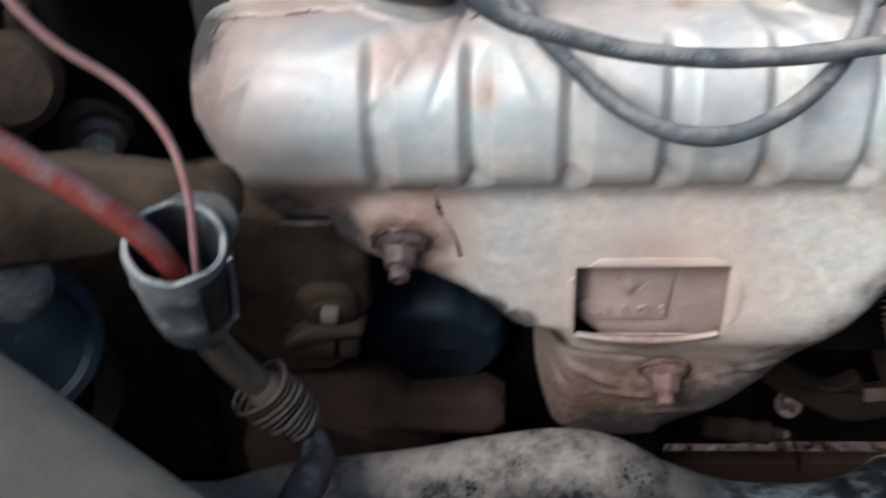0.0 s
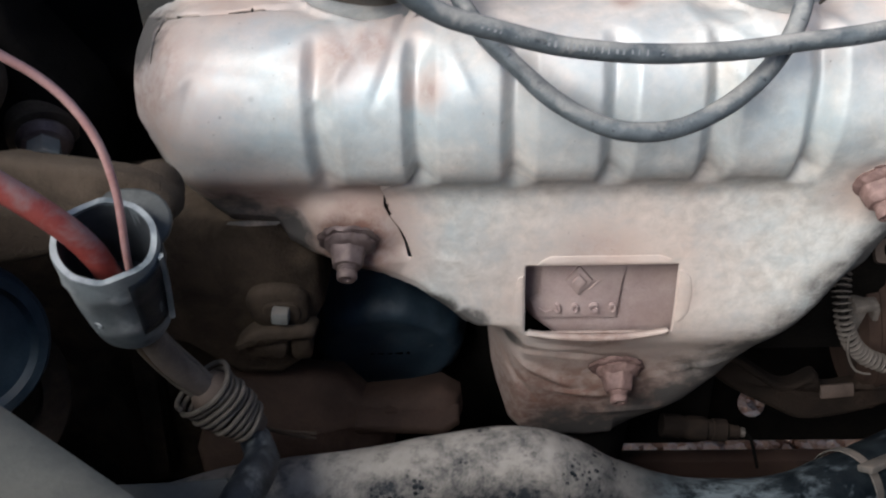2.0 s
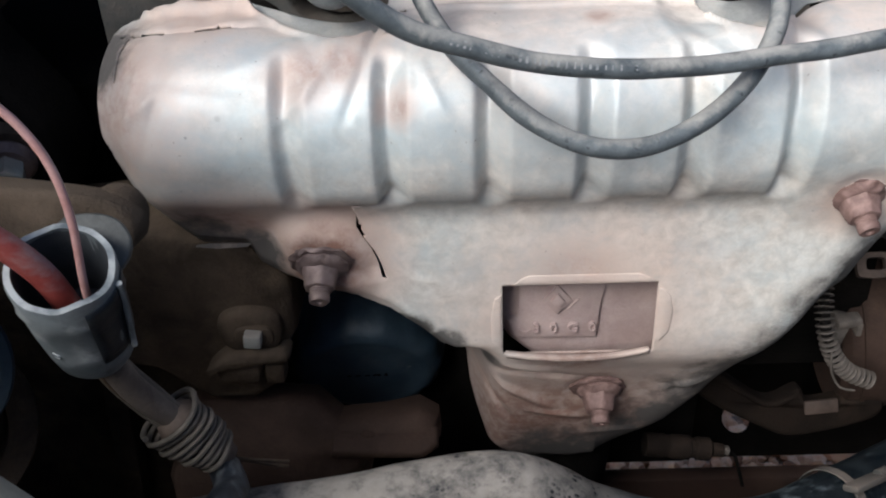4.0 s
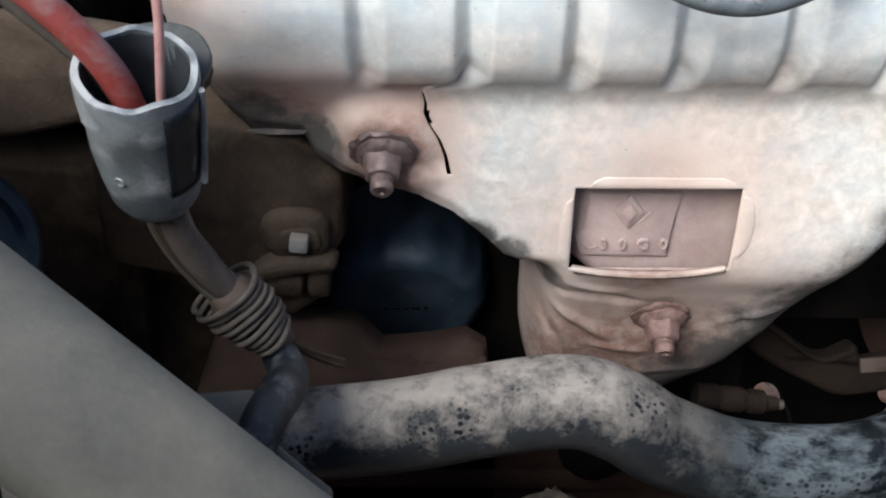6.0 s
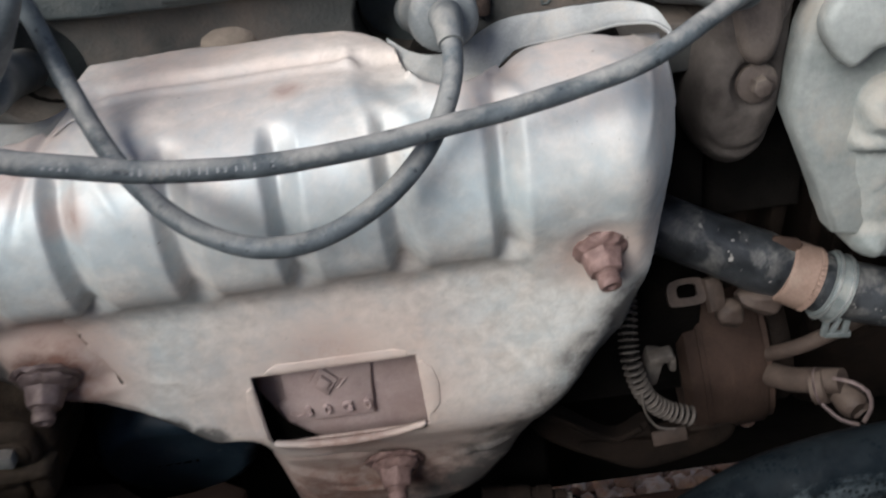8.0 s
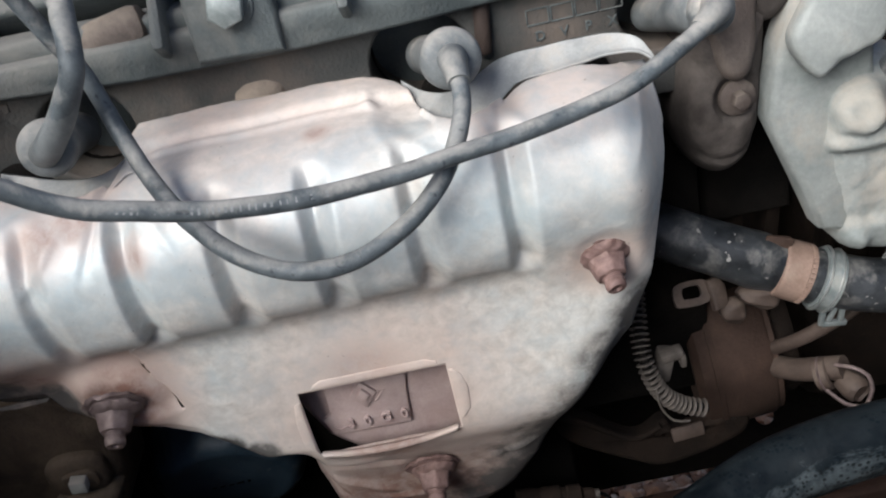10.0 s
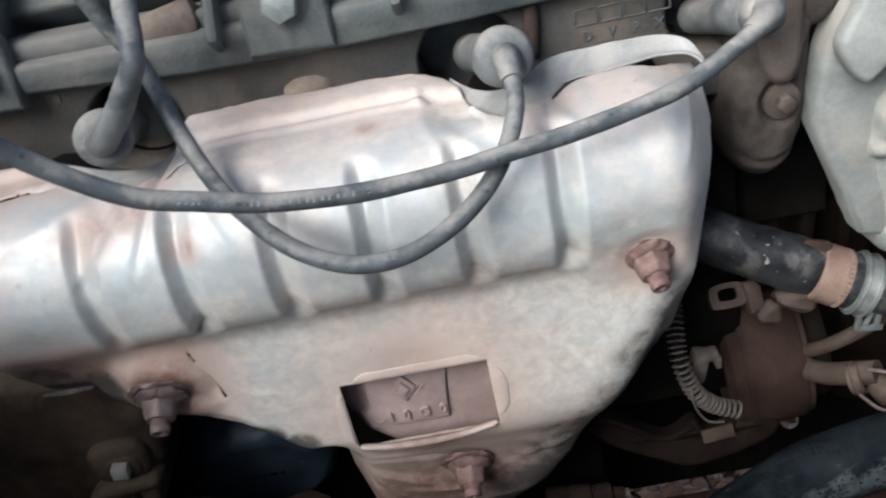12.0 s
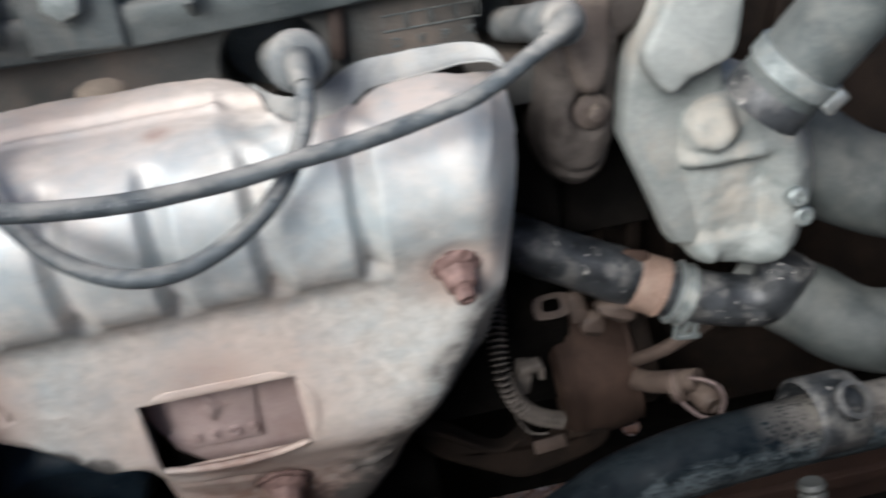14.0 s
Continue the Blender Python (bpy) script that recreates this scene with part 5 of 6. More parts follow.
def engine_block():
    root = thing("engine_block", "dirt-covered cast engine block below the heat shield, its deep walls shade-black", "engine block")
    # walls and sump near-black, with the shade behind the parts in their colour
    part("wall", block((-0.03, 0.60, 0.7305), (0.46, 0.20, 0.303), 0.006), GRIME_AND_SHADE, root)
    part("wall_end", block((0.25, 0.60, 0.7725), (0.099, 0.196, 0.215), 0.006), GRIME_AND_SHADE, root)
    part("sump", block((-0.13, 0.56, 0.53), (0.355, 0.11, 0.16), 0.006), GRIME_AND_SHADE, root)
    part("side_plate", slab_at([(-0.275, 0.80), (-0.150, 0.79), (-0.105, 0.765), (-0.098, 0.715), (-0.115, 0.60), (-0.275, 0.58)], 0.497, (0, -1, 0), 0.040, 0.006), CAST_BROWN, root)
    part("side_rib", block((-0.165, 0.452, 0.700), (0.016, 0.022, 0.17), 0.005, (0, 5, 0)), CAST_BROWN, root)
    part("side_rib", block((-0.135, 0.452, 0.735), (0.070, 0.018, 0.013), 0.005, (0, 32, 0)), CAST_BROWN, root)
    # cast lug with its bolt, left below the shield
    o = [(-0.155, 0.842), (-0.105, 0.846), (-0.060, 0.840), (-0.0405, 0.818), (-0.0405, 0.784), (-0.050, 0.768), (-0.054, 0.748), (-0.068, 0.738), (-0.092, 0.738), (-0.118, 0.76), (-0.158, 0.77)]
    part("mounting_lug", slab_at(o, 0.46, (0, -1, 0), 0.058, 0.005), CAST_BROWN, root)
    part("lug_boss", slab_at(rounded([(-0.0790, 0.7950), (-0.0700, 0.8010), (-0.0540, 0.8005), (-0.0475, 0.7950), (-0.0470, 0.7830), (-0.0530, 0.7765), (-0.0690, 0.7760), (-0.0780, 0.7820)]), 0.404, (0, -1, 0.06), 0.0095, 0.004), CAST_BROWN, root)
    part("lug_ledge", slab_at(rounded([(-0.0880, 0.7660), (-0.0780, 0.7760), (-0.0640, 0.7785), (-0.0460, 0.7780), (-0.0455, 0.7715), (-0.0600, 0.7705), (-0.0760, 0.7690)]), 0.404, (0, -1, 0.1), 0.015, 0.003), CAST_BROWN, root)
    part("lug_block", block((-0.0720, 0.400, 0.7640), (0.0230, 0.014, 0.0150), 0.004, (6, 8, 0)), CAST_BROWN, root)
    part("lug_block", block((-0.0535, 0.400, 0.7635), (0.0110, 0.013, 0.0165), 0.003, (6, 4, 0)), CAST_BROWN, root)
    part("bolt_washer", slab_at(rounded([(-0.0690, 0.7925), (-0.0530, 0.7935), (-0.0520, 0.7830), (-0.0680, 0.7820)]), 0.396, (0, -1, 0.05), 0.0035, 0.0014), CAST_BROWN, root)
    part("bolt_head", block((-0.0605, 0.3905, 0.7890), (0.0088, 0.0070, 0.0078), 0.0012, (4, 6, 0)), CAST_PALE, root, "worn square bolt head")
    return root


engine_block()


def left_bolt():
    root = thing("bolt", "grey dusty hexagon flange bolt on the timing case", "bolt")
    o, ax = V((-0.1700, 0.4180, 0.8770)), V((0.25, -0.9, -0.25)).normalized()
    part("bolt_flange", lathe([(0.0, -0.004), (0.0130, -0.004), (0.0136, -0.001), (0.0110, 0.003), (0.0, 0.0034)], o, ax, 24), DULL_STEEL, root)
    part("bolt_head", hexagon(o + ax * 0.002, ax, 0.0150, 0.012, 0.4), CAST_PALE, root)
    return root


left_bolt()


def timing_case():
    root = thing("timing_case", "cast timing case beside the engine, near-black for the shade there", "engine part")
    # case wall near-black, the unlit hollow's shade put into its colour
    part("case_wall", slab_at([(-0.30, 0.84), (-0.154, 0.846), (-0.146, 0.870), (-0.152, 0.895), (-0.176, 0.93), (-0.180, 1.00), (-0.185, 1.08), (-0.30, 1.08)], 0.47, (0.0, -1, 0), 0.045, 0.006), GRIME_AND_SHADE, root)
    part("bolt_pad", lathe([(0.021, -0.010), (0.019, 0.001), (0.016, 0.003), (0.0, 0.003)], (-0.171, 0.424, 0.8755), (0.25, -0.9, -0.25), 28), CAST_BROWN, root)
    part("case_rib", block((-0.205, 0.421, 0.90), (0.010, 0.014, 0.10), 0.004, (0, 16, 0)), CAST_BROWN, root)
    return root


timing_case()
solo("wheel_hub_boss", lathe([(0.022, -0.02), (0.022, 0.01), (0.017, 0.016), (0.0, 0.017)], (-0.186, 0.385, 0.925), (0.4, -0.85, 0.3), 28), CAST_BROWN, "dirty brown round cast boss on the timing case", "engine part")


def pulley():
    root = thing("pulley", "dark dusty belt pulley at the engine's side", "pulley")
    ax = (0.62, -0.75, 0.22)
    part("disc", lathe([(0.0, -0.016), (0.0385, -0.016), (0.0405, -0.013), (0.0405, 0.0), (0.0385, 0.003), (0.034, 0.0035), (0.031, 0.0005), (0.012, 0.0002), (0.0, 0.0002)], (-0.1962, 0.335, 0.8148), ax, 48), BLACK_METAL, root, "blue-black painted disc")
    part("flange", lathe([(0.036, -0.004), (0.0500, -0.004), (0.0515, -0.002), (0.0515, 0.002), (0.0500, 0.004), (0.036, 0.004), (0.036, -0.004)], (-0.2169, 0.352, 0.7635), ax, 48), CAST_BROWN, root, "dirt-brown flange")
    part("hub", lathe([(0.0, -0.014), (0.0165, -0.014), (0.0165, 0.002), (0.014, 0.0045), (0.009, 0.005), (0.0, 0.005)], (-0.1788, 0.322, 0.8597), ax, 32), PLASTIC_GREY, root, "pale grey hub")
    return root


pulley()


def radiator_strut():
    root = thing("radiator_strut", "smooth grey beige plastic strut of the fan cowl", "strut")
    a, b = V((-0.1862, 0.2307, 0.9709)), V((0.0494, 0.1780, 0.7657))
    d = (b - a).normalized()
    n = V((0.25, -0.72, 0.62))
    n = (n - d * n.dot(d)).normalized()
    s = d.cross(n)
    bm = bmesh.new()
    prev = None
    sec = [(0.021, -0.004), (0.0225, 0.002), (0.020, 0.006), (0.014, 0.0085), (0.0, 0.0095), (-0.014, 0.0085), (-0.020, 0.006), (-0.0225, 0.002), (-0.021, -0.004)]
    steps = 40
    shift = s * 0.0225
    for i in range(steps + 1):
        c = a.lerp(b, i / steps) + shift
        ring = [bm.verts.new(c + s * x + n * y) for x, y in sec]
        if prev:
            for k in range(len(sec)):
                k2 = (k + 1) % len(sec)
                bm.faces.new((prev[k], prev[k2], ring[k2], ring[k]))
        else:
            bm.faces.new(ring)
        prev = ring
    bm.faces.new(list(reversed(prev)))
    part("arm", bm, PLASTIC_BEIGE, root)
    part("ledge", slab([(-0.070, -0.0040), (-0.020, -0.0022), (0.0, -0.0005), (0.0040, -0.0080), (0.0098, -0.0191), (0.0195, -0.0270), (0.0286, -0.0337), (0.031, -0.052), (-0.070, -0.052)], (-0.058, 0.2663, 0.8045), (0, -0.55, 0.835), 0.006, 0.002), PLASTIC_BEIGE, root)
    return root


radiator_strut()


# ---- below the shield ----
def oil_filter():
    root = thing("oil_filter", "blue-black canister oil filter under the heat shield", "oil filter")
    ax = V((0.02, -0.94, -0.34)).normalized()
    o = V((-0.0165, 0.462, 0.7005)) - ax * 0.0772
    part("canister", lathe([(0.0463, 0.0), (0.0492, 0.003), (0.0492, 0.040), (0.0492, 0.046), (0.0492, 0.050), (0.0489, 0.054), (0.0486, 0.058), (0.0480, 0.062), (0.0472, 0.066), (0.0459, 0.070), (0.0435, 0.0735), (0.0396, 0.0758), (0.0367, 0.0764), (0.0345, 0.0758), (0.0203, 0.0768), (0.0, 0.0772)], o, ax, 64, flute=(15, 0.0020, 0.050, 0.0745)), BLACK_METAL, root)
    u = V((1, 0, 0))
    v = ax.cross(u).normalized()
    for k, w in enumerate((0.0016, 0.0022, 0.0018, 0.003, 0.0012)):
        c = o + ax * 0.0772 + u * (-0.010 + 0.0056 * k) - V((0, 0.2, -0.9)).normalized() * 0.002
        part("print", block(c, (w * 1.6, 0.0006, 0.0016), 0, (-18, 0, 0)), GRIME_AND_SHADE, root)
    return root


oil_filter()


def torque_arm():
    root = thing("torque_arm", "dirt-brown cast torque arm with a rounded lug", "engine mount")
    o = [(-0.125, 0.676), (-0.11, 0.721), (-0.08, 0.724), (-0.04, 0.721), (-0.026, 0.708), (0.0, 0.71), (0.018, 0.7135), (0.029, 0.707), (0.03, 0.695), (0.02, 0.69), (-0.006, 0.686), (-0.02, 0.672), (-0.07, 0.658), (-0.12, 0.651)]
    part("arm", slab_at(o, 0.425, (0, -0.92, 0.4), 0.028, 0.009), DRUM_DIRT, root)
    part("web", block((-0.012, 0.405, 0.698), (0.010, 0.012, 0.03), 0.003, (0, 12, 0)), DRUM_DIRT, root)
    part("tongue", slab([(-0.034, -0.009), (0.016, -0.010), (0.025, -0.004), (0.025, 0.006), (0.018, 0.010), (-0.034, 0.008)], (0.004, 0.402, 0.7050), (0, -0.45, 0.89), 0.006, 0.003), DRUM_DIRT, root)
    return root


torque_arm()


def coolant_hose_low():
    root = thing("coolant_hose", "black coolant hose caked with patchy pale dust, woven cover", "hose")
    pts = [(-0.150, 0.262, 0.752), (-0.110, 0.275, 0.757), (-0.075, 0.287, 0.760), (-0.045, 0.295, 0.759), (-0.012, 0.300, 0.759), (0.030, 0.302, 0.767), (0.060, 0.303, 0.7695), (0.080, 0.304, 0.760), (0.096, 0.305, 0.748), (0.124, 0.305, 0.736), (0.151, 0.305, 0.732), (0.190, 0.315, 0.726),
           (0.250, 0.355, 0.710), (0.290, 0.370, 0.716), (0.335, 0.374, 0.723), (0.400, 0.384, 0.716), (0.480, 0.395, 0.704)]
    part("hose", tube(pts, 0.0186, 36, 0.003, wobble=0.00035), DUSTY_HOSE, root)
    return root


COOLANT_HOSE = coolant_hose_low()


def crumpled_sheet(c, size, turn, seed, label, name="rag"):
    bm = bmesh.new()
    bmesh.ops.create_grid(bm, x_segments=26, y_segments=20, size=0.5)
    for q in bm.verts:
        x, y = q.co.x, q.co.y
        p = V((x * 4 + seed, y * 4, seed))
        h = abs(noise.noise(p)) * 0.7 + abs(noise.noise(p * 2.3)) * 0.35
        q.co = V((x * size[0] + 0.1 * size[0] * noise.noise(p * 1.7), y * size[1] + 0.12 * size[1] * noise.noise(p * 1.9 + V((5, 0, 0))), h * size[2]))
    bm.transform(pose(*c, *turn))
    ob = solo(name, bm, RAG, label, "rag")
    ob.modifiers.new("thickness", "SOLIDIFY").thickness = 0.001
    return ob


def crossmember():
    root = thing("crossmember", "red-brown painted steel crossmember under the engine", "crossmember")
    part("beam", block((0.16, 0.512, 0.5280), (1.05, 0.014, 0.06), 0.004), OXIDE_RED, root)
    part("beam_lip", block((0.16, 0.503, 0.5280), (1.05, 0.008, 0.014), 0.002), OXIDE_RED, root)
    # tray added below, its near-black standing for the shade there
    part("tray", block((0.16, 0.40, 0.480), (1.05, 0.24, 0.012), 0.003), GRIME_AND_SHADE, root)
    # sloping plate behind the beam, added near-black as shade; its holes show the ground
    plate = slab([(-0.075, -0.048), (0.43, -0.048), (0.43, 0.19), (-0.075, 0.19)], (0.26, 0.65, 0.50), (0, -0.707, 0.707), 0.003, 0.0008, holes=[(0.016, -0.016, 0.0120), (0.118, -0.013, 0.0085)])
    part("rear_plate", plate, GRIME_AND_SHADE, root, "near-black plate added to fill the shaded gap, with round holes")
    return root


crossmember()
crumpled_sheet((0.035, 0.44, 0.488), (0.16, 0.10, 0.07), (10, 0, 20), 2.0, "crumpled pale dirty cloth lying on the crossmember tray")
crumpled_sheet((0.120, 0.42, 0.488), (0.10, 0.09, 0.10), (0, 15, 60), 7.0, "crumpled pale dirty cloth lying on the crossmember tray")


# ---- right of the shield ----
def bolt_bracket():
    root = thing("lifting_bracket", "tan dusty cast bracket with rounded foot and bolt", "bracket")
    # round-footed boss with a groove above its foot
    o = rounded([(0.284, 0.955), (0.281, 0.925), (0.2775, 0.900), (0.278, 0.874), (0.284, 0.857), (0.297, 0.8475), (0.310, 0.853), (0.3185, 0.870), (0.322, 0.900), (0.325, 0.935), (0.326, 0.955)], 0.003)
    cx, cz = 0.301, 0.902
    bm = bmesh.new()

    def height(x, z, f):
        h = 0.030 * (1 - f ** 4) ** 0.5
        r = math.hypot(x - 0.299, (z - 0.880) * 1.1)
        h -= 0.0022 * math.exp(-((r - 0.0185) / 0.0022) ** 2) * smoothstep(0.880, 0.872, z)
        h -= 0.0040 * (1 - smoothstep(0.009, 0.0135, math.hypot(x - 0.305, z - 0.8985)))
        return h + 0.0012 * noise.noise(V((x * 90, z * 90, 2))) + 0.0005 * noise.noise(V((x * 260, z * 260, 7)))
    rings = []
    for k in range(1, 23):
        f = (k / 22) ** 0.8
        rings.append([bm.verts.new((cx + (x - cx) * f, 0.474 - height(cx + (x - cx) * f, cz + (z - cz) * f, f), cz + (z - cz) * f)) for x, z in o])
    rings.append([bm.verts.new((x, 0.500, z)) for x, z in o])
    mid = bm.verts.new((cx, 0.474 - height(cx, cz, 0), cz))
    n = len(o)
    for k in range(n):
        bm.faces.new((mid, rings[0][k], rings[0][(k + 1) % n]))
        for a, b in zip(rings, rings[1:]):
            bm.faces.new((a[k], b[k], b[(k + 1) % n], a[(k + 1) % n]))
    bmesh.ops.recalc_face_normals(bm, faces=bm.faces)
    part("boss", bm, BOSS_DIRT, root, "dark dirty rounded boss")
    part("upper_pad", slab_at(rounded([(0.289, 0.962), (0.2920, 0.932), (0.2975, 0.910), (0.3070, 0.9065), (0.3130, 0.916), (0.3160, 0.935), (0.3180, 0.962)], 0.002), 0.458, (0, -0.97, 0.22), 0.015, 0.005), BRACKET_DUST, root, "tan dusty pad")
    part("upper_body", slab_at(rounded([(0.296, 1.0), (0.302, 0.955), (0.313, 0.936), (0.324, 0.930), (0.342, 0.948), (0.358, 0.975), (0.362, 1.0)], 0.003), 0.470, (0.05, -0.97, 0.15), 0.018, 0.006), BOSS_DIRT, root, "grey dusty casting")
    part("bolt_washer", lathe([(0, -0.006), (0.0092, -0.006), (0.0092, 0.001), (0.0075, 0.0024), (0, 0.0026)], (0.3050, 0.446, 0.8980), (0.05, -1, 0.1), 24), BRACKET_DUST, root)
    part("bolt_head", hexagon((0.3050, 0.4435, 0.8983), (0.05, -1, 0.1), 0.0080, 0.006, 0.2), BRACKET_DUST, root)
    return root


def coolant_housing():
    root = thing("coolant_housing", "pale dusty cast coolant housing with ribs and screws", "engine part")
    web = [(0.344, 0.970), (0.352, 0.975), (0.372, 0.972), (0.372, 0.86), (0.368, 0.806), (0.342, 0.814), (0.330, 0.848), (0.3165, 0.884), (0.323, 0.92)]
    part("web", slab_at(web, 0.458, (0.1, -1, 0.05), 0.016, 0.004), CAST_PALE, root)
    # one lumpy body: a domed boss, a ridge, a sunk face and a rounded side
    o = rounded([(0.3491, 0.817), (0.3557, 0.7985), (0.3794, 0.7885), (0.4108, 0.7885), (0.4216, 0.815), (0.4247, 0.837), (0.4197, 0.8646), (0.4040, 0.886), (0.3914, 0.8935), (0.374, 0.899), (0.352, 0.895), (0.343, 0.875), (0.343, 0.845)], 0.003)
    cx, cz = 0.384, 0.842
    bm = bmesh.new()

    def height(x, z, f):
        h = 0.028 * (1 - f ** 7) ** 0.5
        r = math.hypot(x - 0.361, z - 0.884)
        h += 0.0080 * (1 - smoothstep(0.0095, 0.0175, r + 0.0022 * noise.noise(V((x * 120, z * 120, 3))))) - 0.0018 * (1 - smoothstep(0.002, 0.007, r))
        h += 0.0035 * math.exp(-((z - 0.8650) / 0.0040) ** 2) * smoothstep(0.343, 0.350, x) * smoothstep(0.398, 0.388, x)
        h -= 0.0035 * smoothstep(0.346, 0.351, x) * smoothstep(0.393, 0.389, x) * smoothstep(0.814, 0.819, z) * smoothstep(0.862, 0.858, z)
        h += 0.006 * math.exp(-((x - 0.404) / 0.009) ** 2) * smoothstep(0.790, 0.805, z) * smoothstep(0.885, 0.865, z)
        h += 0.006 * (1 - smoothstep(0.003, 0.012, math.hypot(x - 0.360, z - 0.804)))
        h += 0.006 * (1 - smoothstep(0.004, 0.015, math.hypot(x - 0.392, z - 0.801)))
        return h + 0.0012 * noise.noise(V((x * 70, z * 70, 1))) + 0.0006 * noise.noise(V((x * 210, z * 210, 5)))
    rings = []
    for k in range(1, 27):
        f = (k / 26) ** 0.8
        rings.append([bm.verts.new((cx + (x - cx) * f, 0.462 - height(cx + (x - cx) * f, cz + (z - cz) * f, f if k < 26 else 1.0), cz + (z - cz) * f)) for x, z in o])
    rings.append([bm.verts.new((x, 0.490, z)) for x, z in o])
    mid = bm.verts.new((cx, 0.462 - height(cx, cz, 0), cz))
    n = len(o)
    for k in range(n):
        bm.faces.new((mid, rings[0][k], rings[0][(k + 1) % n]))
        for a, b in zip(rings, rings[1:]):
            bm.faces.new((a[k], b[k], b[(k + 1) % n], a[(k + 1) % n]))
    part("body", bm, CAST_PALE, root)
    wedge = rounded([(0.346, 0.985), (0.3375, 0.951), (0.3256, 0.929), (0.3305, 0.914), (0.3375, 0.9068), (0.3430, 0.9085), (0.3480, 0.9125), (0.3575, 0.9150), (0.372, 0.926), (0.375, 0.985)], 0.002)
    part("upper_wedge", slab_at(wedge, 0.440, (0.05, -1, 0.1), 0.010, 0.0035), CAST_PALE, root)
    part("dimple", lathe([(0.0, 0.0002), (0.0012, 0.0004), (0.0022, 0.0010), (0.0030, 0.0006), (0.0034, -0.001)], (0.3462, 0.4278, 0.9196), (0.05, -1, 0.1), 16), RUSTY, root, "rusty dimple")
    part("tab", slab([(-0.010, -0.005), (0.006, -0.006), (0.010, 0.0), (0.008, 0.003), (-0.003, 0.006), (-0.010, 0.003)], (0.327, 0.460, 0.797), (0, -0.9, 0.4), 0.004, 0.001), DRUM_DIRT, root, "rust-brown tab")
    for x, z, y in ((0.4047, 0.838, 0.427), (0.4107, 0.823, 0.431)):
        part("screw", lathe([(0.0, -0.006), (0.0056, -0.006), (0.0056, 0.003), (0.0044, 0.0042), (0.0022, 0.0042), (0.0020, 0.002), (0, 0.002)], (x, y, z), (0.1, -1, 0.2), 18), STEEL_GREY, root, "grey steel screw")
    return root


def clamped_hose():
    root = thing("radiator_hose", "black rubber hose with orange-brown sleeve and spring clamp", "hose")
    pts = [(0.238, 0.500, 0.818), (0.274, 0.475, 0.807), (0.303, 0.466, 0.794), (0.334, 0.460, 0.7785), (0.363, 0.454, 0.766), (0.388, 0.450, 0.760), (0.404, 0.446, 0.764), (0.414, 0.448, 0.785)]
    part("hose", tube(pts, lambda q: 0.0158 + 0.0010 * math.exp(-((q - 0.46) / 0.03) ** 2), 32, 0.003, wobble=0.0007), HOSE_BLACK, root)
    bm = bmesh.new()
    bmesh.ops.create_icosphere(bm, subdivisions=3, radius=0.009)
    for q in bm.verts:
        q.co = V((q.co.x * 1.5, q.co.y, q.co.z * 0.7)) + noise.noise_vector(q.co * 130) * 0.0030
    bm.transform(pose(0.3150, 0.456, 0.7680, 0, 20, 0))
    part("dirt_clod", bm, PIPE_DIRT, root, "caked tan dirt")
    a, b = V((0.3315, 0.4602, 0.7796)), V((0.3480, 0.4565, 0.7718))
    ax = (b - a).normalized()
    ring = lathe([(0.0150, -0.005), (0.0172, -0.0045), (0.0176, -0.003), (0.0172, -0.0018), (0.0174, 0.009), (0.0166, 0.0096), (0.0174, 0.0104), (0.0174, 0.0125), (0.0150, 0.013)], a, ax, 40)
    sleeve = part("sleeve", ring, ORANGE_RUBBER, root, "orange-brown rubber sleeve")
    for k in range(12):
        ang = -0.9 + 0.16 * k
        u = ax.orthogonal().normalized()
        v = ax.cross(u)
        q = a + ax * 0.0105 + (u * math.cos(ang + 2.2) + v * math.sin(ang + 2.2)) * 0.0176
        part("tooth", block(q, (0.0030, 0.0009, 0.0009), 0, (0, 28, 0)), ORANGE_RUBBER, sleeve)
    clamp = part("clamp", lathe([(0.0158, 0.0), (0.0180, 0.0004), (0.0182, 0.0105), (0.0160, 0.011)], b, ax, 40), STEEL_GREY, root, "dusty steel clamp band")
    for k in (0.0022, 0.0085):
        part("clamp_wire", lathe([(0.0178, k - 0.0010), (0.0192, k), (0.0178, k + 0.0010)], b, ax, 28), BRIGHT_STEEL, clamp)
    c = b + ax * 0.005 + V((0.001, -0.010, -0.0150))
    lug = bmesh.new()
    for dx in (-0.0055, 0.0055):
        block(c + V((dx, 0, -0.002)), (0.0034, 0.0030, 0.015), 0.0008, (0, 8, 0), bm=lug)
    block(c + V((0.001, 0, -0.0095)), (0.0145, 0.0030, 0.0036), 0.0008, (0, 8, 0), bm=lug)
    block(c + V((-0.001, 0, 0.0060)), (0.0145, 0.0030, 0.0036), 0.0008, (0, 8, 0), bm=lug)
    block(c + V((0.0, -0.001, -0.001)), (0.0026, 0.0026, 0.012), 0.0006, (0, 24, 0), bm=lug)
    part("clamp_lug", lug, STEEL_GREY, root, "bright square clamp lug")
    return root


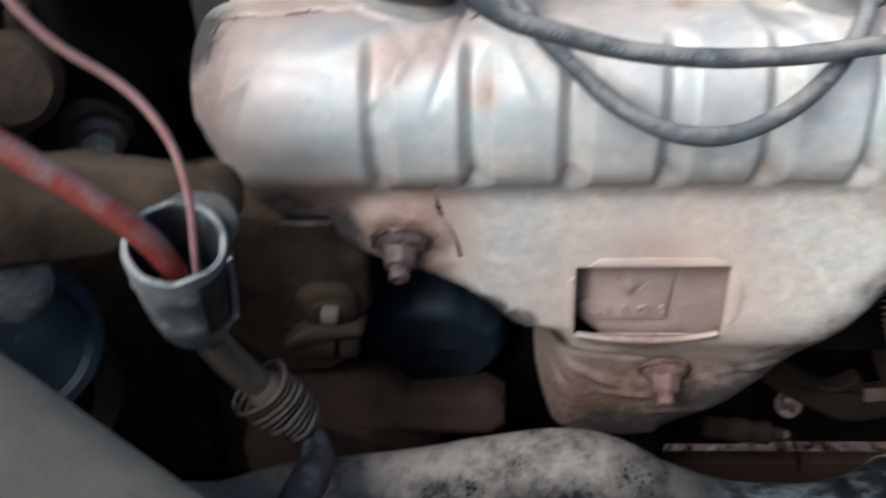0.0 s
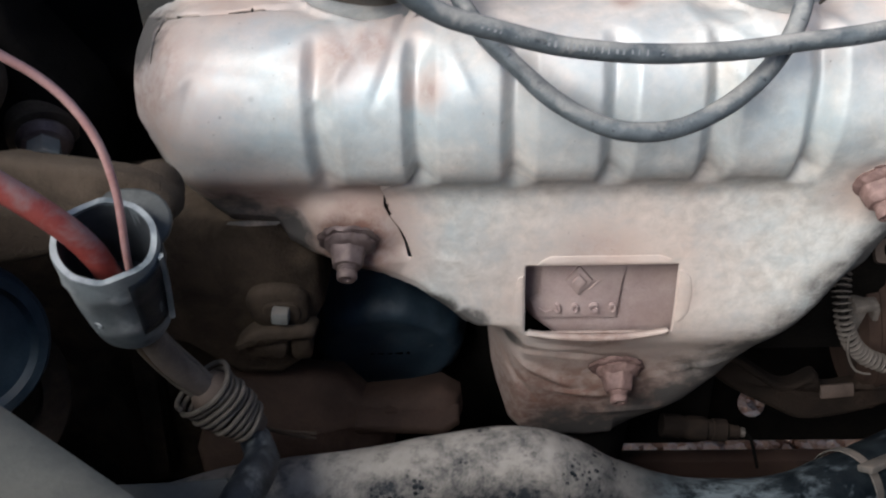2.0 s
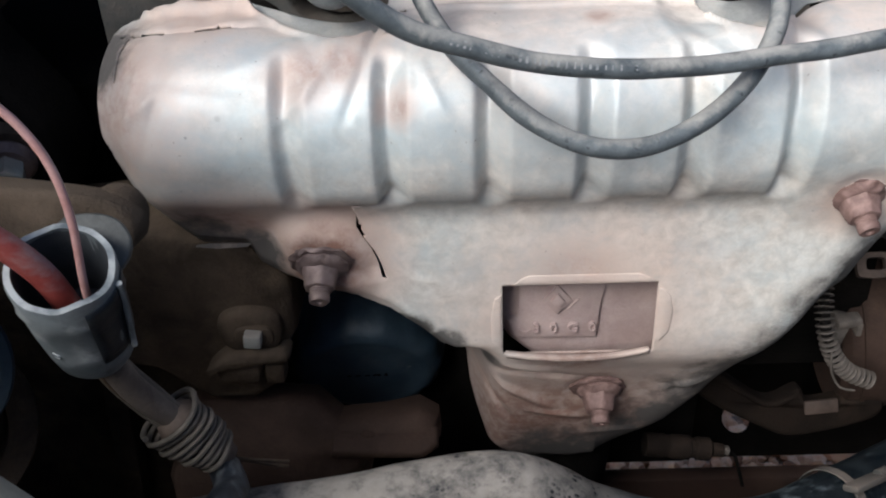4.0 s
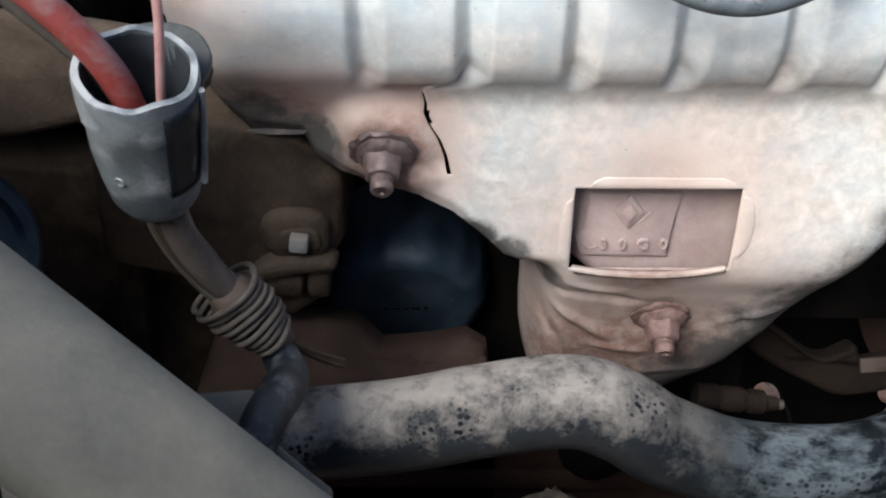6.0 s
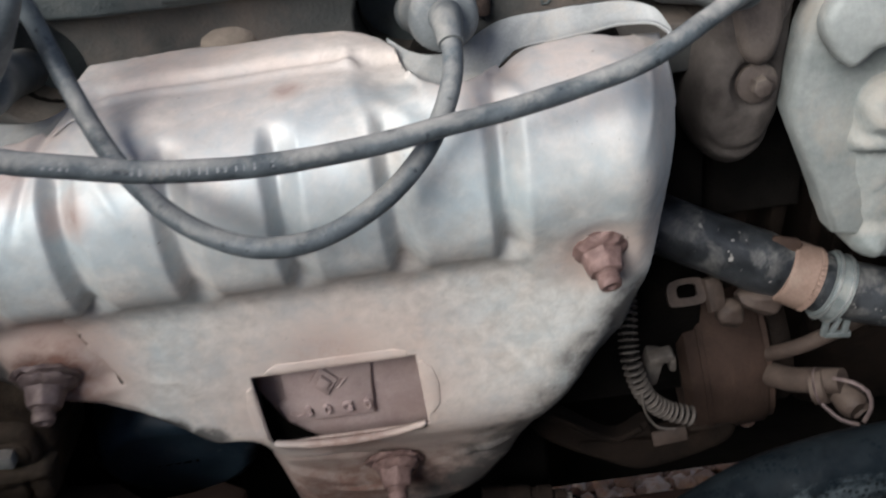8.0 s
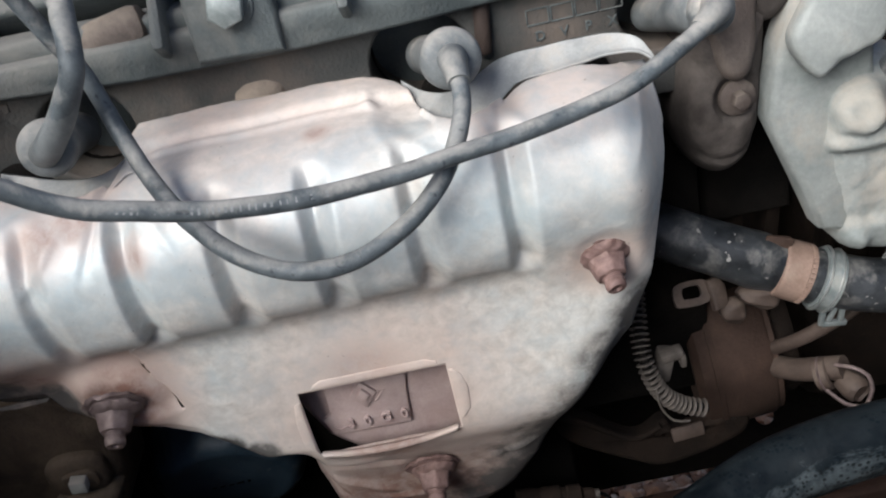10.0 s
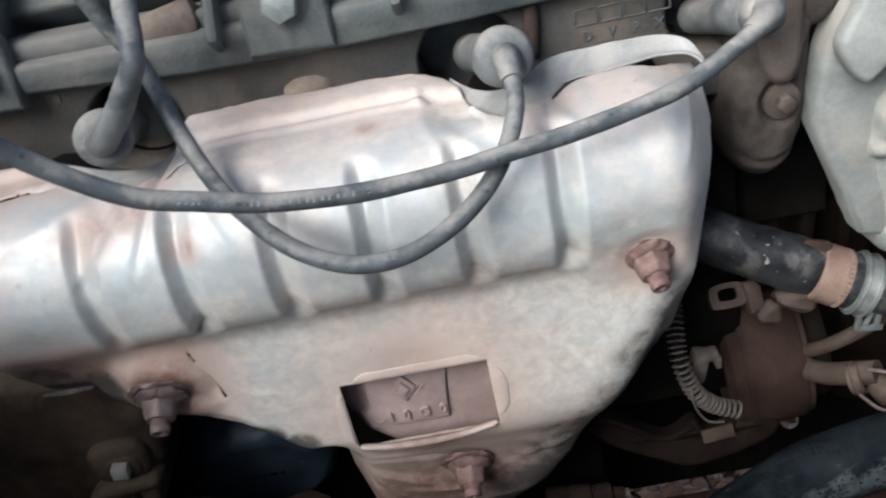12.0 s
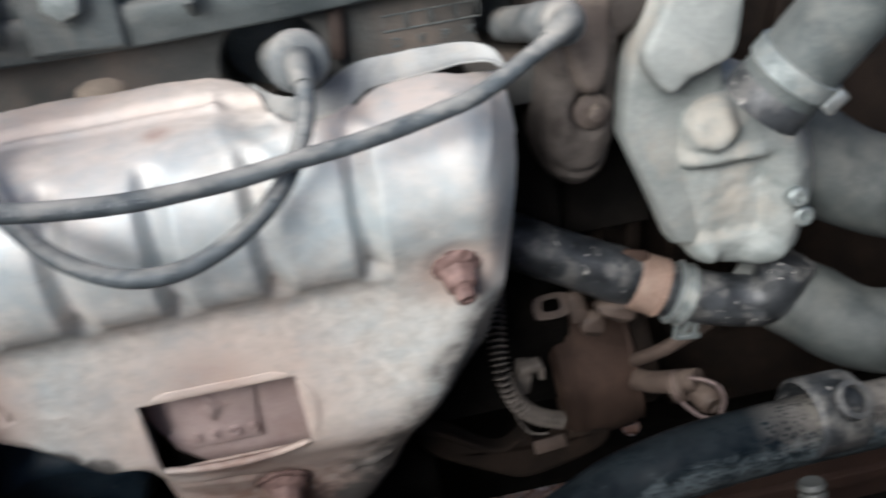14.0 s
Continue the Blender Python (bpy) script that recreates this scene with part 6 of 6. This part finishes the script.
def drum():
    root = thing("starter_housing", "brown dirty cylindrical housing beneath the hose", "engine part")
    ax = (0.97, -0.08, 0.10)
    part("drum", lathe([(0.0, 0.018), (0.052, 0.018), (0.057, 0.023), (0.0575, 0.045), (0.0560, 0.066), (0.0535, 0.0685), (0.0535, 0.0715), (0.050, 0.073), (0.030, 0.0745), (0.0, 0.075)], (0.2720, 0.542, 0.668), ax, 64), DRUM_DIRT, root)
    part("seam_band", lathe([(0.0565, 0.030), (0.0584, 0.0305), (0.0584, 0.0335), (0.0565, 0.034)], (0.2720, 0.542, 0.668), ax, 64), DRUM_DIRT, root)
    part("end_cap", lathe([(0.044, 0.073), (0.0445, 0.082), (0.042, 0.086), (0.0, 0.087)], (0.2720, 0.542, 0.668), ax, 48), DIRT_IN_SHADE, root)
    # eyelet, bent tab and lump of the terminal under the hose
    bm = bmesh.new()
    ring = rounded([(-0.0105, -0.0045), (-0.0085, 0.0062), (0.0075, 0.0072), (0.0105, 0.0020), (0.0085, -0.0062), (-0.0060, -0.0070)], 0.0015)
    inner = [(x * 0.52, y * 0.50 + 0.0008) for x, y in ring]
    m = basis((0.2815, 0.474, 0.7640), (0, -0.75, 0.66))
    lay = [[bm.verts.new(m @ V((x, y, z))) for x, y in o] for o, z in ((ring, 0), (ring, 0.004), (inner, 0.004), (inner, 0))]
    n = len(ring)
    for a, b in zip(lay, lay[1:] + lay[:1]):
        for k in range(n):
            bm.faces.new((a[k], a[(k + 1) % n], b[(k + 1) % n], b[k]))
    part("terminal_eyelet", bm, PIPE_DIRT, root)
    part("terminal_tab", slab([(-0.0050, -0.0090), (0.0045, -0.0095), (0.0060, 0.0040), (0.0030, 0.0100), (-0.0045, 0.0095)], (0.2955, 0.472, 0.7625), (0.2, -0.8, 0.5), 0.005, 0.0018), PIPE_DIRT, root)
    bm = bmesh.new()
    bmesh.ops.create_icosphere(bm, subdivisions=3, radius=0.0078)
    for q in bm.verts:
        q.co += noise.noise_vector(q.co * 160) * 0.0022
    bm.transform(pose(0.3035, 0.467, 0.7520))
    part("terminal_lump", bm, PIPE_DIRT, root)
    return root


def wire_conduit():
    root = thing("wire_conduit", "pale ringed plastic wire conduit with a connector", "conduit")
    path = spline([(0.252, 0.478, 0.790), (0.2465, 0.458, 0.778), (0.2430, 0.437, 0.758), (0.2480, 0.429, 0.738), (0.2590, 0.429, 0.724), (0.2745, 0.429, 0.716)], 0.00055)
    n = len(path)
    part("inner_tube", tube(path, 0.0030, 12, smooth_path=False), GRIME_AND_SHADE, root, "dark inner tube")
    for i in range(3, n - 3, 6):
        part("ring", lathe([(0.0028, -0.0006), (0.0053, -0.0004), (0.0055, 0.0), (0.0053, 0.0004), (0.0028, 0.0006)], path[i], path[i + 1] - path[i - 1], 16), CONDUIT, root)
    part("wire", tube([(0.246, 0.425, 0.742), (0.2475, 0.423, 0.729), (0.254, 0.423, 0.7175), (0.263, 0.424, 0.714)], 0.0007, 6), CONDUIT, root)
    body = bmesh.new()
    block((0.2560, 0.448, 0.739), (0.010, 0.011, 0.021), 0.0025, (0, 14, 0), bm=body)
    block((0.2605, 0.445, 0.7475), (0.014, 0.009, 0.006), 0.002, (0, -8, 0), bm=body)
    block((0.2665, 0.445, 0.7430), (0.0035, 0.008, 0.009), 0.001, bm=body)
    part("connector", body, CONDUIT, root, "pale plastic connector")
    return root


def lower_bracket():
    root = thing("lower_bracket", "dark brown steel bracket arm beneath the conduit", "bracket")
    o = [(0.188, 0.676), (0.206, 0.668), (0.240, 0.645), (0.262, 0.652), (0.270, 0.642), (0.312, 0.648), (0.312, 0.630), (0.262, 0.618), (0.236, 0.626), (0.196, 0.650)]
    part("arm", slab_at(rounded(o, 0.003), 0.500, (0, -0.95, 0.3), 0.014, 0.004), DIRT_IN_SHADE, root)
    part("arm_edge", tube([(0.190, 0.487, 0.680), (0.207, 0.486, 0.671), (0.239, 0.486, 0.648), (0.258, 0.486, 0.654)], 0.0022, 8), DIRT_IN_SHADE, root)
    part("pale_tab", block((0.275, 0.484, 0.6460), (0.0215, 0.003, 0.0095), 0.001, (-20, -6, 0)), PIPE_DIRT, root, "dusty rectangular tab")
    return root


def pipe_fitting():
    root = thing("pipe_fitting", "two dusty metal pipes with a clipped end fitting", "pipe")
    part("pipe", tube([(0.322, 0.512, 0.672), (0.332, 0.494, 0.681), (0.343, 0.474, 0.690), (0.355, 0.460, 0.699), (0.364, 0.452, 0.704)], 0.0074, 18, wobble=0.0004), PIPE_DIRT, root)
    part("thin_pipe", tube([(0.318, 0.515, 0.676), (0.336, 0.490, 0.697), (0.350, 0.478, 0.711), (0.368, 0.470, 0.727), (0.386, 0.470, 0.738)], 0.0046, 14, wobble=0.0003), PIPE_DIRT, root)
    ring = part("collar", lathe([(0.0078, 0), (0.0100, 0.001), (0.0100, 0.008), (0.0080, 0.009)], (0.350, 0.459, 0.6955), (0.85, -0.40, 0.40), 24), PIPE_DIRT, root, "steel collar")
    part("collar_wire", lathe([(0.0096, 0.003), (0.0112, 0.004), (0.0096, 0.005)], (0.350, 0.459, 0.6955), (0.85, -0.40, 0.40), 24), DULL_STEEL, ring)
    bm = lathe([(0.0, -0.010), (0.0070, -0.009), (0.0084, -0.002), (0.0080, 0.003), (0.0058, 0.006), (0.0048, 0.0045), (0.0, 0.0040)], (0.367, 0.444, 0.694), (0.3, -0.9, -0.1), 28)
    for q in bm.verts:
        q.co += noise.noise_vector(q.co * 240) * 0.0008
    part("nipple", bm, PIPE_DIRT, root, "dirty worn nipple")
    part("clip", tube([(0.357, 0.449, 0.710), (0.364, 0.441, 0.713), (0.3715, 0.437, 0.708), (0.3735, 0.435, 0.698), (0.3700, 0.434, 0.689)], 0.0013, 8), DULL_STEEL, root)
    part("clip", tube([(0.352, 0.449, 0.692), (0.360, 0.440, 0.6865), (0.368, 0.434, 0.687)], 0.0012, 8), DULL_STEEL, root)
    return root


def temperature_sensor():
    root = thing("temperature_sensor", "small dirty sensor with ribbed body below the shield", "sensor")
    a, ax = V((0.155, 0.452, 0.648)), V((0.98, 0.0, -0.14)).normalized()
    part("body", lathe([(0, 0), (0.0075, 0.0), (0.0078, 0.012), (0.0070, 0.013), (0.0070, 0.016), (0.0078, 0.017), (0.0078, 0.028), (0.0064, 0.029), (0.0064, 0.032), (0.0074, 0.033), (0.0074, 0.041), (0.0046, 0.043), (0.0042, 0.050), (0, 0.051)], a, ax, 24), DIRT_IN_SHADE, root)
    part("plug", lathe([(0.0, 0.049), (0.0030, 0.0492), (0.0032, 0.0535), (0.0, 0.054)], a, ax, 14), CONDUIT, root, "pale plug tip")
    part("lead", tube([(0.207, 0.452, 0.641), (0.214, 0.455, 0.632), (0.224, 0.46, 0.60)], 0.0012, 8), GRIME_AND_SHADE, root)
    return root


def upper_pipe():
    root = thing("coolant_pipe", "grey dusty coolant pipe with a steel hose clip", "pipe")
    a, b = V((0.3825, 0.405, 0.9142)), V((0.460, 0.376, 1.024))
    ax = (b - a).normalized()
    part("pipe", tube([a - ax * 0.01, a.lerp(b, 0.3), a.lerp(b, 0.6), b, b + ax * 0.08], 0.0195, 28), HOSE_GREY, root)
    part("end_collar", lathe([(0.0155, -0.016), (0.0205, -0.014), (0.0205, -0.004), (0.0195, -0.002)], a, ax, 28), HOSE_BLACK, root)
    clip = part("hose_clip", lathe([(0.0197, 0.0), (0.0212, 0.0004), (0.0212, 0.0095), (0.0197, 0.010)], a + ax * 0.004, ax, 32), STEEL_GREY, root, "grey steel hose clip")
    part("clip_screw", block(a + ax * 0.008 + V((0.012, -0.014, -0.012)), (0.012, 0.007, 0.007), 0.0015, (0, -40, 0)), BRIGHT_STEEL, clip)
    return root


def fat_hose(label, pts, r, material):
    return solo("radiator_hose", tube(pts, r, 28, 0.005, wobble=0.0008), material, label, "hose", "large hoses")


bolt_bracket()
coolant_housing()
clamped_hose()
drum()
wire_conduit()
lower_bracket()
pipe_fitting()
temperature_sensor()
upper_pipe()
fat_hose("thick dark dusty hose running behind the coolant housing", [(0.405, 0.490, 0.860), (0.430, 0.470, 0.838), (0.455, 0.455, 0.822), (0.50, 0.44, 0.81), (0.56, 0.43, 0.80)], 0.028, HOSE_DARK)
fat_hose("thick dark dusty hose below the coolant housing", [(0.398, 0.474, 0.765), (0.424, 0.448, 0.752), (0.450, 0.422, 0.744), (0.50, 0.41, 0.742), (0.58, 0.40, 0.74)], 0.024, HOSE_DARK)


def hose_joint():
    root = thing("hose_joint", "pale dusty plastic hose joint with ribbed stem on the lower hose", "hose fitting")
    part("saddle", lathe([(0.0200, 0.0), (0.0222, 0.002), (0.0222, 0.030), (0.0200, 0.032)], (0.392, 0.383, 0.7255), (0.97, 0.15, -0.15), 32), HOSE_BLACK, root)
    part("ring", lathe([(0.0075, 0.0), (0.0105, 0.001), (0.0105, 0.005), (0.0075, 0.006), (0.0070, 0.003), (0.0075, 0.0)], (0.412, 0.369, 0.745), (0.2, -0.6, 0.8), 24), HOSE_BLACK, root)
    th = [(0.0075 if i % 2 else 0.0062, 0.0025 * i) for i in range(14)]
    part("ribbed_stem", lathe([(0, 0)] + th + [(0, 0.036)], (0.385, 0.352, 0.712), (0.05, -0.35, -0.93), 20), PLASTIC_DIM, root)
    return root


hose_joint()


def hose_clip(hose):
    """Steel clip round the lower coolant hose, its screw housing lying along the hose."""
    o, ax = V((0.222, 0.3375, 0.7175)), V((0.060, 0.040, -0.016)).normalized()
    band = part("clip_band", lathe([(0.0187, -0.0030), (0.0192, -0.0027), (0.0192, 0.0027), (0.0187, 0.0030)], o, ax, 36), CAST_DIRTY, hose, "dirty galvanised steel clip")
    up = (V((0.0, -0.45, 0.9)) - ax * V((0.0, -0.45, 0.9)).dot(ax)).normalized()
    q = o + up * 0.0202
    part("screw_housing", block(q + V((0.004, 0.003, 0)), (0.024, 0.0085, 0.0035), 0.001, (-28, 14, 34)), CAST_DIRTY, band)
    # slot drawn as a near-black strip, its inner shade in the colour
    part("slot_shade", block(q + up * 0.0019 + V((0.005, 0.0035, 0)), (0.015, 0.0028, 0.0008), 0.0002, (-28, 14, 34)), GRIME_AND_SHADE, band)
    part("screw", lathe([(0.0, -0.004), (0.0026, -0.004), (0.0026, 0.002), (0.0018, 0.003), (0.0, 0.003)], q + V((0.0155, 0.0105, -0.001)), (0.85, 0.5, -0.1), 14), CAST_DIRTY, band)


hose_clip(COOLANT_HOSE)

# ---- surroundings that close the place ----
# bulkhead and both wings: unseen walls added to keep light out of the bay
solo("bulkhead", block((0.1, 1.25, 0.98), (1.7, 0.02, 0.50), 0.004), GRIME_AND_SHADE, "near-black wall added behind the engine to keep the bay dark", "bulkhead", kind="structure")
solo("side_shade_wall", block((-0.36, 0.45, 0.72), (0.02, 1.7, 1.08), 0.004), GRIME_AND_SHADE, "unseen near-black side wall added to shade the engine bay", "inner wing", kind="structure")
solo("side_shade_wall", block((0.75, 0.45, 0.60), (0.02, 1.7, 0.84), 0.004), GRIME_AND_SHADE, "unseen near-black side wall added to shade the engine bay", "inner wing", kind="structure")


def gearbox():
    root = thing("gearbox", "brown dirt-covered gearbox casing beside the engine, darkened for the shade there", "gearbox")
    # casing and ribs take the brown that carries the shade behind
    part("casing", block((0.555, 0.67, 0.76), (0.37, 0.26, 0.36), 0.03), DIRT_IN_SHADE, root)
    part("bell_flange", block((0.325, 0.600, 0.80), (0.014, 0.16, 0.26), 0.005, (0, 4, 0)), DIRT_IN_SHADE, root)
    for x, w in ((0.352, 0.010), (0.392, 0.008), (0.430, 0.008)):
        part("rib", block((x, 0.536, 0.79), (w, 0.020, 0.24), 0.003, (0, 6, 0)), DIRT_IN_SHADE, root)
    # cover plate near-black, coloured for the shade under the bracket
    part("cover_plate", slab([(-0.028, -0.05), (0.026, -0.052), (0.030, 0.045), (-0.020, 0.055)], (0.330, 0.528, 0.835), (0.05, -1, 0.1), 0.012, 0.004), GRIME_AND_SHADE, root)
    return root


gearbox()
# unseen front wall, added to shade the low parts of the bay
solo("radiator", block((0.195, 0.01, 0.565), (1.09, 0.04, 0.80), 0.008), GRIME_AND_SHADE, "unseen near-black wall added in front to shade the engine bay", "radiator", kind="structure")


def ground():
    bm = bmesh.new()
    bmesh.ops.create_grid(bm, x_segments=120, y_segments=120, size=1.5)
    for q in bm.verts:
        calm = smoothstep(1.5, 0.9, max(abs(q.co.x), abs(q.co.y)))
        q.co.x += 0.2
        q.co.y += 0.9
        q.co.z = calm * (0.012 * noise.noise(q.co * 5) + 0.008 * noise.noise(q.co * 21))
    ring = bmesh.ops.extrude_edge_only(bm, edges=[e for e in bm.edges if e.is_boundary])
    for q in ring["geom"]:
        if isinstance(q, bmesh.types.BMVert):
            d = V((q.co.x - 0.2, q.co.y - 0.9, 0)).normalized()
            q.co += d * 400
    solo("ground", bm, SAND, "dry sandy gravel ground beneath the car", "ground", kind="structure", smooth=False)


ground()


def gravel():
    """Loose stones, thickest where the ground shows under the engine."""
    rng = random.Random(11)
    unit = bmesh.new()
    bmesh.ops.create_icosphere(unit, subdivisions=1, radius=1.0)
    unit.verts.ensure_lookup_table()
    base = [q.co.copy() for q in unit.verts]
    tris = [[q.index for q in f.verts] for f in unit.faces]
    unit.free()
    verts, faces = [], []
    for k in range(3600):
        if k < 700:
            c = V((rng.uniform(-0.3, 1.0), rng.uniform(0.75, 1.6), 0.004))
            size = rng.uniform(0.008, 0.026)
        else:
            c = V((rng.uniform(0.0, 0.75), rng.uniform(0.80, 1.30), 0.005))
            size = rng.uniform(0.005, 0.015)
        n = len(verts)
        for q in base:
            verts.append(V((q.x, q.y, q.z * 0.7)) * size * (1 + 0.4 * noise.noise(q * 1.3 + c * 90)) + c)
        faces.extend([[n + i for i in t] for t in tris])
    me = bpy.data.meshes.new("gravel")
    me.from_pydata(verts, [], faces)
    me.materials.append(GRAVEL)
    tagged(new("gravel", me), "loose pale pinkish gravel stones on the ground", "gravel", kind="stuff")


gravel()
